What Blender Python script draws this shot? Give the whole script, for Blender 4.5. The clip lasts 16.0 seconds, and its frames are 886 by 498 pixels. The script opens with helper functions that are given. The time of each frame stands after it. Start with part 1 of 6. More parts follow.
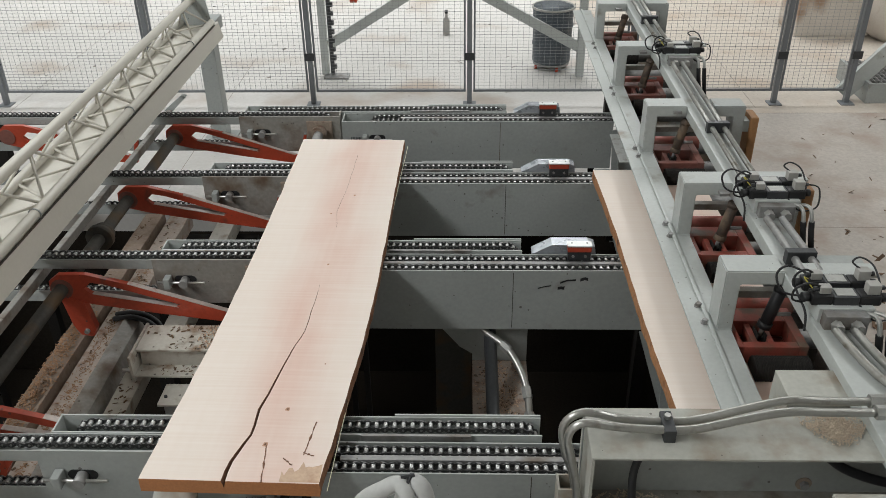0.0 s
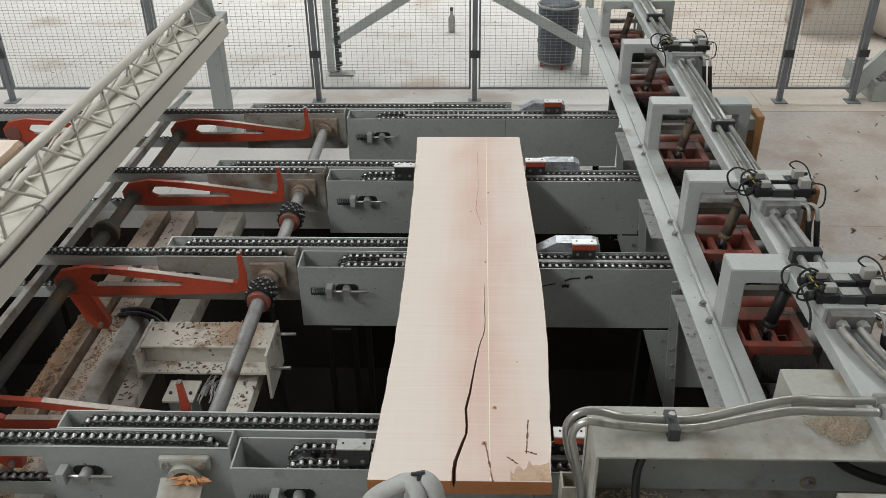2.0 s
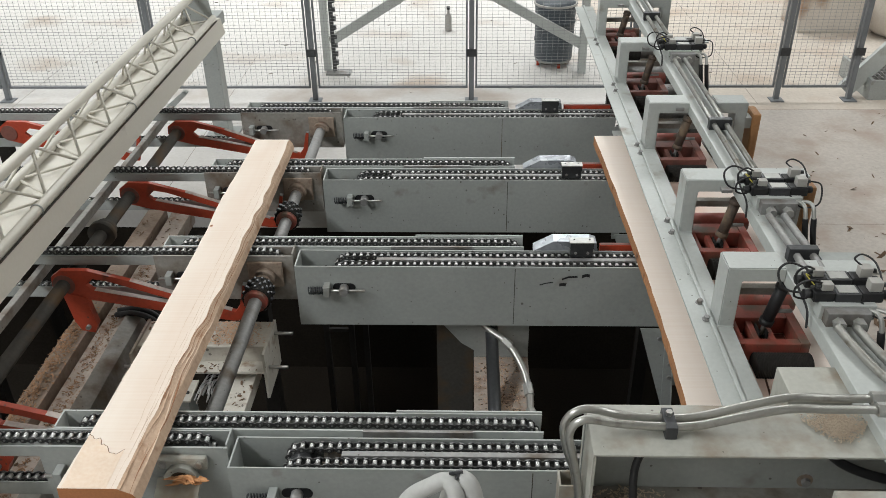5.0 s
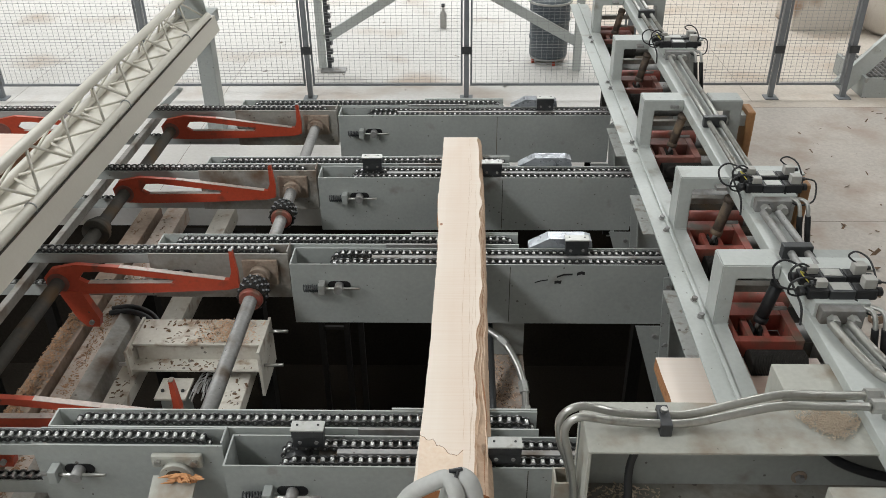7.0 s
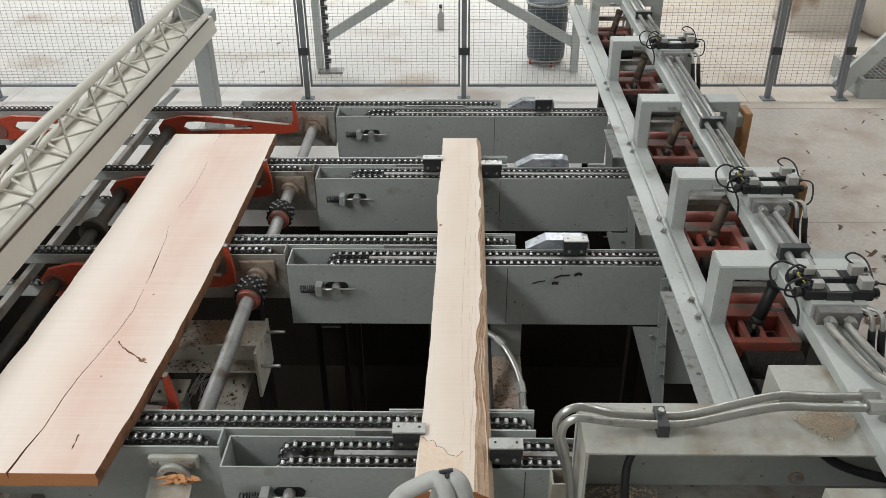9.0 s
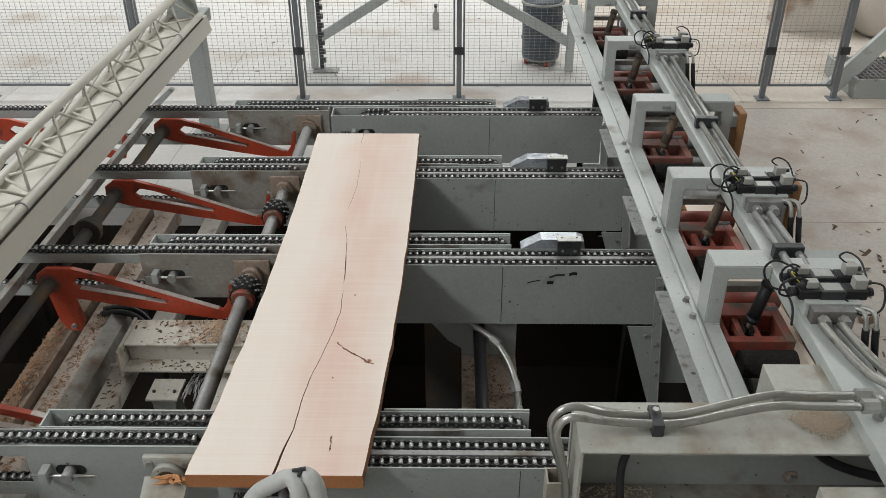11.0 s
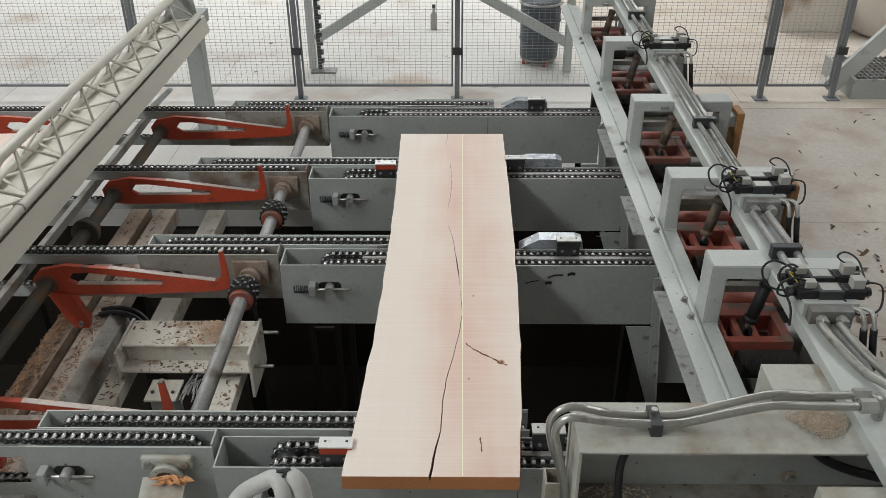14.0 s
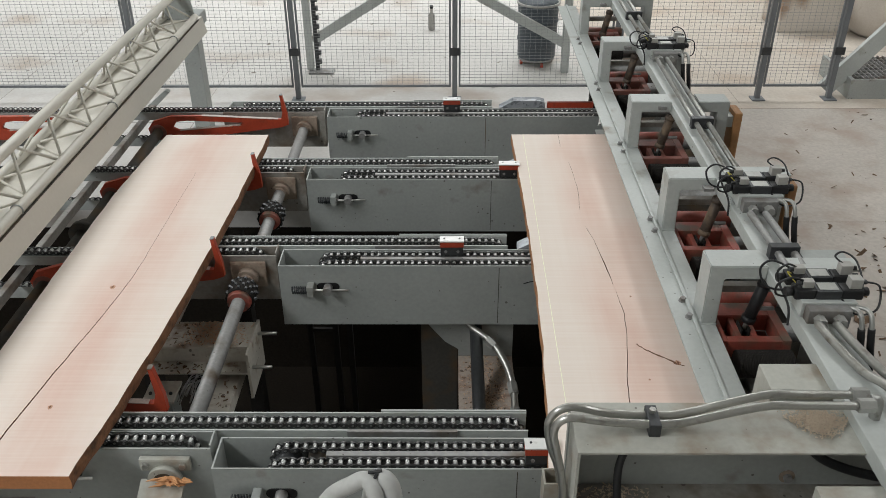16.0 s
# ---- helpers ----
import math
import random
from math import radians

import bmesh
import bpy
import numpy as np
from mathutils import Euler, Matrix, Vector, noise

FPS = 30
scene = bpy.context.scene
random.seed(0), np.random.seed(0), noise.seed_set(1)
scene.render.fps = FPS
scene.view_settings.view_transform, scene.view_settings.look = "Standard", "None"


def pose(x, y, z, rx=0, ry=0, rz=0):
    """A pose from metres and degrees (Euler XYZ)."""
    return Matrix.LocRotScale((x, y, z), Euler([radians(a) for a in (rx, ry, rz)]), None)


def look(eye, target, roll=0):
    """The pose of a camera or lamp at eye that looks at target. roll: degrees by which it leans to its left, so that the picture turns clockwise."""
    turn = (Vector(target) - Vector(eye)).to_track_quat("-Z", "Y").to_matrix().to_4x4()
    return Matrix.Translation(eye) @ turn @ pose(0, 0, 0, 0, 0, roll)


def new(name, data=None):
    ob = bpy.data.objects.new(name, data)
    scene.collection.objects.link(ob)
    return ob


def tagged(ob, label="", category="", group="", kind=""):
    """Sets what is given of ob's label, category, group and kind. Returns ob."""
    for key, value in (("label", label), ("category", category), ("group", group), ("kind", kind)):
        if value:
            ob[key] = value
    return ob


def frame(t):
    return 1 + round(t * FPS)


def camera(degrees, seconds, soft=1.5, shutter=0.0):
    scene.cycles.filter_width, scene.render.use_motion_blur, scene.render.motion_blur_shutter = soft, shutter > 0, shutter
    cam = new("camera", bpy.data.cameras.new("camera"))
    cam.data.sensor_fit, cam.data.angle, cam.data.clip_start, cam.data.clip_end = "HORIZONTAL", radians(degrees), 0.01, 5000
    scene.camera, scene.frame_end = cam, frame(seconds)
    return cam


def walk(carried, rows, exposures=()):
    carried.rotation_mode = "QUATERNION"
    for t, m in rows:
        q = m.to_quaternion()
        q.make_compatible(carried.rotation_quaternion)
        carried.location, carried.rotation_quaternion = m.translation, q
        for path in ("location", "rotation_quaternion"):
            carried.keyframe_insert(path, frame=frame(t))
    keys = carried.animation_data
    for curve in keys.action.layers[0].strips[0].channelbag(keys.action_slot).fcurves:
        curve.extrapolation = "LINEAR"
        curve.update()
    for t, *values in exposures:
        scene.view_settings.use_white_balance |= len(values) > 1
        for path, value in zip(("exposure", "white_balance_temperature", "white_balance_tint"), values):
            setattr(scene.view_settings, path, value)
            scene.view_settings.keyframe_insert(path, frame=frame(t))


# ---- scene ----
cam = camera(55.14, 16.0, soft=0.8, shutter=0.0)
EYE = (0.0, 0.0, 2.93)


def aim(pitch, yaw, lean):
    p, w = radians(pitch), radians(yaw)
    way = Vector((-math.sin(w) * math.cos(p), math.cos(w) * math.cos(p), -math.sin(p)))
    return look(EYE, Vector(EYE) + way, -lean)


PATH = [(0, aim(30.749, 1.792, 0.787)),
        (0.5, aim(30.718, 1.796, 0.730)),
        (1, aim(30.780, 1.837, 0.780)),
        (1.5, aim(30.884, 1.947, 0.787)),
        (2, aim(30.907, 2.154, 0.776)),
        (2.5, aim(30.970, 2.247, 0.820)),
        (3, aim(30.943, 2.336, 0.945)),
        (3.5, aim(30.937, 2.211, 0.899)),
        (4, aim(30.942, 2.096, 0.878)),
        (6.5, aim(31.117, 1.657, 0.629)),
        (7, aim(31.148, 1.548, 0.645)),
        (7.5, aim(31.095, 1.537, 0.600)),
        (8, aim(31.107, 1.457, 0.538)),
        (8.5, aim(31.113, 1.354, 0.441)),
        (9, aim(31.088, 1.343, 0.503)),
        (11.5, aim(31.152, 0.919, 0.279)),
        (12, aim(31.198, 1.048, 0.324)),
        (12.5, aim(31.189, 0.953, 0.280)),
        (13, aim(31.173, 0.937, 0.389)),
        (13.5, aim(31.102, 0.880, 0.367)),
        (14, aim(31.099, 0.821, 0.305)),
        (14.5, aim(31.124, 0.729, 0.255)),
        (15, aim(31.090, 0.644, 0.228)),
        (15.5, aim(31.086, 0.624, 0.228)),
        (16, aim(31.060, 0.669, 0.346))]
walk(cam, PATH, [(0, -0.1), (1.5, -0.15), (3.0, -0.08), (3.5, 0.18), (7.0, 0.14), (8.5, 0.10), (9.5, -0.01), (12.5, -0.11), (16.0, -0.13)])


# ---- light: unseen area lamps below the ceiling stand in for daylight ----
world = bpy.data.worlds.new("hall_sky")
scene.world = world
world.use_nodes = True
wn = world.node_tree.nodes
sky = wn.new("ShaderNodeTexSky")
sky.sky_type, sky.sun_disc = "NISHITA", False
sky.sun_elevation, sky.sun_rotation = radians(48), radians(240)
world.node_tree.links.new(sky.outputs[0], wn["Background"].inputs[0])
wn["Background"].inputs[1].default_value = 0.1
scene.view_settings.exposure = 0.0


def roof_lamp(name, x, y, z, sx, sy, watts, tilt=(0, 0, 0), color=(0.962, 0.993, 1.0)):
    data = bpy.data.lights.new(name, "AREA")
    data.shape, data.size, data.size_y, data.energy, data.color = "RECTANGLE", sx, sy, watts, color
    ob = new(name, data)
    ob.matrix_world = pose(x, y, z, *tilt)
    return tagged(ob, "unseen area lamp standing in for daylight from above", "skylight", "roof lights", "structure")


CEIL = 7.6
roof_lamp("roof_light", -6.3, -0.8, CEIL - 0.05, 1.8, 8.0, 770)
roof_lamp("roof_light", -1.5, 14.0, CEIL - 0.05, 14.0, 3.5, 1350)
# Fill lamp added to brighten the faces turned to the right.
roof_lamp("roof_light", 6.2, 4.0, CEIL - 0.05, 2.0, 9.0, 320)


# ---- materials ----
def mat(name, base, rough=0.5, metal=0.0, vary=0.15, scale=3.0, fine=60.0, bump=0.1, dirt=None, dirt_amount=0.45, dirt_scale=1.6, coord="Object", specks=0.0, spec=0.5):
    """A surface with two scales of variation, optional dirt patches and a fine relief."""
    m = bpy.data.materials.new(name)
    m.use_nodes = True
    nt = m.node_tree
    n, l = nt.nodes, nt.links
    b = n["Principled BSDF"]
    tc = n.new("ShaderNodeTexCoord")
    oi = n.new("ShaderNodeObjectInfo")
    add = n.new("ShaderNodeVectorMath")
    l.new(tc.outputs[coord], add.inputs[0])
    mul = n.new("ShaderNodeMath")
    mul.operation = "MULTIPLY"
    mul.inputs[1].default_value = 13.0
    l.new(oi.outputs["Random"], mul.inputs[0])
    l.new(mul.outputs[0], add.inputs[1])

    def noise_node(s, detail=4.0):
        t = n.new("ShaderNodeTexNoise")
        t.inputs["Scale"].default_value, t.inputs["Detail"].default_value = s, detail
        l.new(add.outputs[0], t.inputs["Vector"])
        return t

    big, small = noise_node(scale), noise_node(fine, 2.0)
    mix = n.new("ShaderNodeMix")
    mix.data_type = "RGBA"
    mix.inputs[6].default_value = (*[c * (1 - vary) for c in base], 1)
    mix.inputs[7].default_value = (*[min(1, c * (1 + vary)) for c in base], 1)
    l.new(big.outputs[0], mix.inputs[0])
    out = mix.outputs[2]
    grain = n.new("ShaderNodeMix")
    grain.data_type, grain.blend_type = "RGBA", "OVERLAY"
    grain.inputs[0].default_value = vary
    l.new(out, grain.inputs[6])
    l.new(small.outputs[0], grain.inputs[7])
    out = grain.outputs[2]
    if dirt:
        spots = noise_node(dirt_scale * 4, 8.0)
        ramp = n.new("ShaderNodeValToRGB")
        ramp.color_ramp.elements[0].position, ramp.color_ramp.elements[1].position = 1 - dirt_amount, 1.05 - dirt_amount * 0.7
        l.new(spots.outputs[0], ramp.inputs[0])
        dm = n.new("ShaderNodeMix")
        dm.data_type = "RGBA"
        dm.inputs[7].default_value = (*dirt, 1)
        l.new(ramp.outputs[0], dm.inputs[0])
        l.new(out, dm.inputs[6])
        out = dm.outputs[2]
    if specks:
        sp = n.new("ShaderNodeTexVoronoi")
        sp.inputs["Scale"].default_value = 26.0
        l.new(add.outputs[0], sp.inputs["Vector"])
        gate = n.new("ShaderNodeMath")
        gate.operation = "LESS_THAN"
        wob = n.new("ShaderNodeMath")
        wob.operation = "MULTIPLY_ADD"
        wob.inputs[1].default_value, wob.inputs[2].default_value = 0.75 * specks, -0.30 * specks
        l.new(noise_node(9.0, 5.0).outputs[0], wob.inputs[0])
        l.new(sp.outputs["Distance"], gate.inputs[0])
        l.new(wob.outputs[0], gate.inputs[1])
        fade = n.new("ShaderNodeMath")
        fade.operation = "MULTIPLY"
        fade.inputs[1].default_value = 0.75
        l.new(gate.outputs[0], fade.inputs[0])
        sm = n.new("ShaderNodeMix")
        sm.data_type = "RGBA"
        sm.inputs[7].default_value = (0.07, 0.055, 0.045, 1)
        l.new(fade.outputs[0], sm.inputs[0])
        l.new(out, sm.inputs[6])
        out = sm.outputs[2]
    l.new(out, b.inputs["Base Color"])
    rr = n.new("ShaderNodeMapRange")
    rr.inputs[3].default_value, rr.inputs[4].default_value = max(0.05, rough - 0.12), min(1, rough + 0.12)
    l.new(big.outputs[0], rr.inputs[0])
    l.new(rr.outputs[0], b.inputs["Roughness"])
    b.inputs["Metallic"].default_value = metal
    b.inputs["Specular IOR Level"].default_value = spec
    bp = n.new("ShaderNodeBump")
    bp.inputs["Strength"].default_value, bp.inputs["Distance"].default_value = bump, 0.004
    l.new(small.outputs[0], bp.inputs["Height"])
    l.new(bp.outputs[0], b.inputs["Normal"])
    return m


GREY = mat("grey_machine_paint", (0.333, 0.349, 0.335), 0.45, vary=0.12, dirt=(0.19, 0.165, 0.135), dirt_amount=0.37, specks=0.75)
GREY_LIGHT = mat("light_grey_paint", (0.445, 0.466, 0.448), 0.42, vary=0.09, dirt=(0.26, 0.235, 0.195), dirt_amount=0.40, specks=0.55)
CREAM = mat("pale_warm_grey_paint", (0.61, 0.58, 0.51), 0.45, vary=0.06, dirt=(0.36, 0.32, 0.26), dirt_amount=0.32)
GREY_DUST_SHADE = mat("dust_and_shade_grey_paint", (0.275, 0.26, 0.235), 0.6, vary=0.25, dirt=(0.13, 0.085, 0.055), dirt_amount=0.5, specks=0.9)
CREAM_DIRTY = mat("pale_paint_under_dust", (0.56, 0.53, 0.47), 0.6, vary=0.15, dirt=(0.26, 0.18, 0.12), dirt_amount=0.44, dirt_scale=3, specks=1.2)
JOINT = mat("floor_joint_filler", (0.26, 0.23, 0.20), 0.9, vary=0.3)
# Near-black steel; on the pit's legs and stands it holds the shade.
STEEL_DARK_SHADED = mat("dark_shaded_steel", (0.022, 0.020, 0.018), 0.75, vary=0.3, spec=0.12)
# Dark dusty paint; the strip under the girder tube uses it for shade.
DIRTY_SHADED = mat("dusty_shaded_dark_paint", (0.075, 0.07, 0.062), 0.75, vary=0.25, dirt=(0.11, 0.075, 0.045), dirt_amount=0.5, spec=0.12)
RED = mat("red_enamel", (0.42, 0.058, 0.026), 0.42, vary=0.2, dirt=(0.12, 0.045, 0.03), dirt_amount=0.42, dirt_scale=3, specks=0.8)
RED_DULL = mat("dull_red_oxide", (0.20, 0.075, 0.058), 0.6, vary=0.25, dirt=(0.085, 0.06, 0.05), dirt_amount=0.5, specks=0.8)
RED_FRAME = mat("worn_red_frame_paint", (0.30, 0.068, 0.048), 0.5, vary=0.25, dirt=(0.12, 0.085, 0.06), dirt_amount=0.54, dirt_scale=2.5, specks=0.8)
STEEL = mat("bare_steel", (0.55, 0.54, 0.52), 0.35, 0.9, vary=0.12, dirt=(0.25, 0.2, 0.16), dirt_amount=0.35)
STEEL_WORN = mat("worn_grey_shaft_steel", (0.29, 0.287, 0.28), 0.55, 0.4, vary=0.25, dirt=(0.13, 0.10, 0.075), dirt_amount=0.48, specks=0.6)
TUBE = mat("zinc_plated_tube", (0.43, 0.425, 0.40), 0.33, 0.85, vary=0.12, dirt=(0.22, 0.19, 0.15), dirt_amount=0.4, dirt_scale=4)
DULL_TUBE = mat("dull_zinc_pipe", (0.30, 0.295, 0.275), 0.42, 0.7, vary=0.2, dirt=(0.16, 0.135, 0.105), dirt_amount=0.45, dirt_scale=4)
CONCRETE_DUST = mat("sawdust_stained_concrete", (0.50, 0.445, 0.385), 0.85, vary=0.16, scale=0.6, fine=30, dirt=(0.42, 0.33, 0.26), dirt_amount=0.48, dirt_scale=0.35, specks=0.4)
WRAP = mat("stained_pale_wrap", (0.60, 0.55, 0.49), 0.6, vary=0.15, dirt=(0.34, 0.225, 0.15), dirt_amount=0.5, dirt_scale=0.8)
CHAIN = mat("oiled_chain_steel", (0.15, 0.15, 0.148), 0.36, 0.8, vary=0.35)
ROLLER = mat("polished_chain_roller", (0.56, 0.56, 0.55), 0.36, 0.88, vary=0.2)
BLACK = mat("black_rubber", (0.018, 0.018, 0.019), 0.5, vary=0.2, spec=0.35)
DARK_METAL = mat("dark_gunmetal", (0.06, 0.062, 0.065), 0.4, 0.5, vary=0.25)
ALU = mat("brushed_aluminium", (0.42, 0.42, 0.40), 0.42, 0.6, vary=0.15, dirt=(0.18, 0.16, 0.13), dirt_amount=0.4, dirt_scale=6)
PLASTIC = mat("pale_grey_plastic", (0.37, 0.36, 0.335), 0.45, vary=0.08)
CONCRETE = mat("dusty_concrete", (0.57, 0.55, 0.525), 0.85, vary=0.14, scale=0.5, fine=30, dirt=(0.40, 0.33, 0.275), dirt_amount=0.45, dirt_scale=0.3, specks=0.35)
CONCRETE_WORN = mat("trodden_brown_concrete", (0.44, 0.40, 0.36), 0.8, vary=0.2, scale=1.2, fine=40, dirt=(0.34, 0.265, 0.215), dirt_amount=0.5, dirt_scale=0.5, specks=0.5)
DUSTED = mat("rusty_dust_on_cast_iron", (0.30, 0.235, 0.185), 0.75, vary=0.25, fine=80, dirt=(0.17, 0.10, 0.065), dirt_amount=0.48, dirt_scale=4, specks=0.7)
# Near-black base puts the pit's deep shade into the concrete's colour.
PIT = mat("pit_concrete_shade_black", (0.022, 0.018, 0.014), 0.9, vary=0.4, scale=1.5, spec=0.08)
WALL = mat("hall_wall_panel", (0.55, 0.55, 0.53), 0.7, vary=0.06)
CHIP = mat("wood_chip", (0.58, 0.41, 0.29), 0.85, vary=0.25, fine=90)
# Chip colour darkened to carry the girder's shadow on the beams.
CHIP_SHADED = mat("orange_chips_in_shade", (0.29, 0.165, 0.09), 0.85, vary=0.3, fine=90)
# Brown dust tone, lowered further to hold the girder's shadow.
BEAM_DUST_SHADE = mat("dusty_beam_in_girder_shade", (0.22, 0.165, 0.125), 0.8, vary=0.25, dirt=(0.14, 0.09, 0.055), dirt_amount=0.5, dirt_scale=3, specks=1.1)
SPLINTER = mat("fresh_orange_splinter", (0.55, 0.27, 0.12), 0.75, vary=0.25)
CHIP_PALE = mat("pale_wood_shavings", (0.60, 0.50, 0.39), 0.85, vary=0.2, fine=90)
HOUSING = mat("dusty_pale_housing_paint", (0.405, 0.402, 0.36), 0.5, vary=0.14, dirt=(0.27, 0.22, 0.165), dirt_amount=0.5, specks=0.6)
SHELF_DUST = mat("reddish_dust_on_paint", (0.40, 0.335, 0.285), 0.8, vary=0.2, dirt=(0.27, 0.17, 0.12), dirt_amount=0.48, dirt_scale=4, specks=1.2)
CHIP_DARK = mat("dark_bark_chip", (0.14, 0.085, 0.05), 0.9, vary=0.35)
DRUM = mat("blue_grey_plastic_bin", (0.06, 0.075, 0.09), 0.5, vary=0.15)
FENCE = mat("dark_grey_fence_paint", (0.16, 0.17, 0.18), 0.45, vary=0.12)
FLANGE = mat("chipped_flange_paint", (0.47, 0.48, 0.46), 0.5, vary=0.15, dirt=(0.24, 0.21, 0.17), dirt_amount=0.47, dirt_scale=6, specks=1.1)
WIRE = mat("zinc_fence_wire", (0.30, 0.31, 0.31), 0.5, 0.2, vary=0.1)
WHITE_HOSE = mat("pale_ribbed_hose", (0.44, 0.44, 0.425), 0.45, vary=0.1)
PAPER = mat("wrapped_foil", (0.36, 0.38, 0.41), 0.28, 0.35, vary=0.35, scale=14.0, fine=22, bump=1.0, dirt=(0.14, 0.15, 0.17), dirt_amount=0.42, dirt_scale=5)
RUST = mat("orange_brown_panel", (0.30, 0.15, 0.06), 0.6, vary=0.2)
BARE_EDGE = mat("bare_worn_edge", (0.48, 0.41, 0.37), 0.5, vary=0.3, dirt=(0.30, 0.08, 0.05), dirt_amount=0.42, dirt_scale=6)
ORANGE = mat("orange_bark", (0.40, 0.19, 0.085), 0.8, vary=0.3, fine=80, bump=0.6, dirt=(0.12, 0.05, 0.025), dirt_amount=0.42, dirt_scale=5)


def wood(name, pale, heart, centre, spread):
    """A freshly sawn board: pale sapwood, a pinkish heart, long grain, saw marks across."""
    m = bpy.data.materials.new(name)
    m.use_nodes = True
    nt = m.node_tree
    n, l = nt.nodes, nt.links
    b = n["Principled BSDF"]
    tc = n.new("ShaderNodeTexCoord")

    def mapped(sx, sy, sz, kind, scale, detail=4.0):
        mp = n.new("ShaderNodeMapping")
        mp.inputs["Scale"].default_value = (sx, sy, sz)
        l.new(tc.outputs["Object"], mp.inputs[0])
        t = n.new(kind)
        t.inputs["Scale"].default_value = scale
        if "Detail" in t.inputs:
            t.inputs["Detail"].default_value = detail
        l.new(mp.outputs[0], t.inputs["Vector"])
        return t

    sep = n.new("ShaderNodeSeparateXYZ")
    l.new(tc.outputs["Object"], sep.inputs[0])
    wob = mapped(1, 1, 1, "ShaderNodeTexNoise", 1.6, 5.0)

    def math_node(op, a, c):
        k = n.new("ShaderNodeMath")
        k.operation = op
        for i, v in enumerate((a, c)):
            if isinstance(v, (int, float)):
                k.inputs[i].default_value = v
            else:
                l.new(v, k.inputs[i])
        return k.outputs[0]

    off = math_node("SUBTRACT", sep.outputs[0], centre)
    off = math_node("ADD", off, math_node("MULTIPLY", math_node("SUBTRACT", wob.outputs[0], 0.5), 0.35))
    near = n.new("ShaderNodeMapRange")
    near.interpolation_type = "SMOOTHSTEP"
    near.inputs[1].default_value, near.inputs[2].default_value = 0.0, spread
    near.inputs[3].default_value, near.inputs[4].default_value = 1.0, 0.0
    l.new(math_node("ABSOLUTE", off, 0), near.inputs[0])
    patch = mapped(2.0, 0.7, 1, "ShaderNodeTexNoise", 2.2, 5.0)
    amount = math_node("MULTIPLY", near.outputs[0], math_node("ADD", math_node("MULTIPLY", patch.outputs[0], 1.35), 0.04))
    base = n.new("ShaderNodeMix")
    base.data_type = "RGBA"
    base.inputs[6].default_value, base.inputs[7].default_value = (*pale, 1), (*heart, 1)
    l.new(amount, base.inputs[0])
    grain = mapped(38, 0.9, 10, "ShaderNodeTexNoise", 1.0, 3.0)
    g = n.new("ShaderNodeMix")
    g.data_type, g.blend_type = "RGBA", "OVERLAY"
    g.inputs[0].default_value = 0.07
    l.new(base.outputs[2], g.inputs[6])
    l.new(grain.outputs[0], g.inputs[7])
    saw = mapped(2.2, 95, 1, "ShaderNodeTexNoise", 1.0, 2.0)
    s2 = n.new("ShaderNodeMix")
    s2.data_type, s2.blend_type = "RGBA", "OVERLAY"
    s2.inputs[0].default_value = 0.15
    l.new(g.outputs[2], s2.inputs[6])
    l.new(saw.outputs[0], s2.inputs[7])
    l.new(s2.outputs[2], b.inputs["Base Color"])
    b.inputs["Roughness"].default_value = 0.72
    bp = n.new("ShaderNodeBump")
    bp.inputs["Strength"].default_value, bp.inputs["Distance"].default_value = 0.25, 0.002
    l.new(grain.outputs[0], bp.inputs["Height"])
    l.new(bp.outputs[0], b.inputs["Normal"])
    return m


PALE, PINK = (0.785, 0.69, 0.615), (0.70, 0.48, 0.405)
WOOD_A = wood("sawn_board_face", PALE, PINK, 0.08, 0.25)
WOOD_B = wood("sawn_board_face_plain", (0.79, 0.695, 0.605), (0.73, 0.60, 0.50), 0.02, 0.15)
WOOD_C = wood("sawn_board_face_rosy", PALE, (0.70, 0.49, 0.41), 0.13, 0.27)
WANE = mat("tan_wany_edge", (0.58, 0.41, 0.29), 0.8, vary=0.25, fine=60, bump=0.8, dirt=(0.36, 0.19, 0.10), dirt_amount=0.44, dirt_scale=3)
CRACK = mat("dark_crack_wood", (0.19, 0.095, 0.058), 0.9, vary=0.3)


# ---- mesh helpers ----
def part(name, bm, material, parent=None, label="", smooth=False):
    me = bpy.data.meshes.new(name)
    bm.to_mesh(me)
    bm.free()
    for m in (material if isinstance(material, (list, tuple)) else [material]):
        me.materials.append(m)
    if smooth:
        for p in me.polygons:
            p.use_smooth = True
    ob = new(name, me)
    if parent:
        ob.parent = parent
    if label:
        ob["label"] = label
    return ob


def thing(name, label, category, m=None, group="", kind=""):
    ob = new(name)
    ob.empty_display_size = 0.05
    if m is not None:
        ob.matrix_world = m
    return tagged(ob, label, category, group, kind)


def box(bm, x0, x1, y0, y1, z0, z1, bevel=0.0, m=None):
    vs = [bm.verts.new(Vector((x, y, z)) if m is None else m @ Vector((x, y, z))) for x in (x0, x1) for y in (y0, y1) for z in (z0, z1)]
    fs = [bm.faces.new([vs[i] for i in f]) for f in ((0, 1, 3, 2), (4, 6, 7, 5), (0, 4, 5, 1), (2, 3, 7, 6), (0, 2, 6, 4), (1, 5, 7, 3))]
    if bevel:
        es = list({e for f in fs for e in f.edges})
        bmesh.ops.bevel(bm, geom=es, offset=bevel, segments=2, affect="EDGES", profile=0.6)
    return bm


def boxes(*rows, bevel=0.0):
    bm = bmesh.new()
    for r in rows:
        box(bm, *r, bevel=bevel)
    return bm


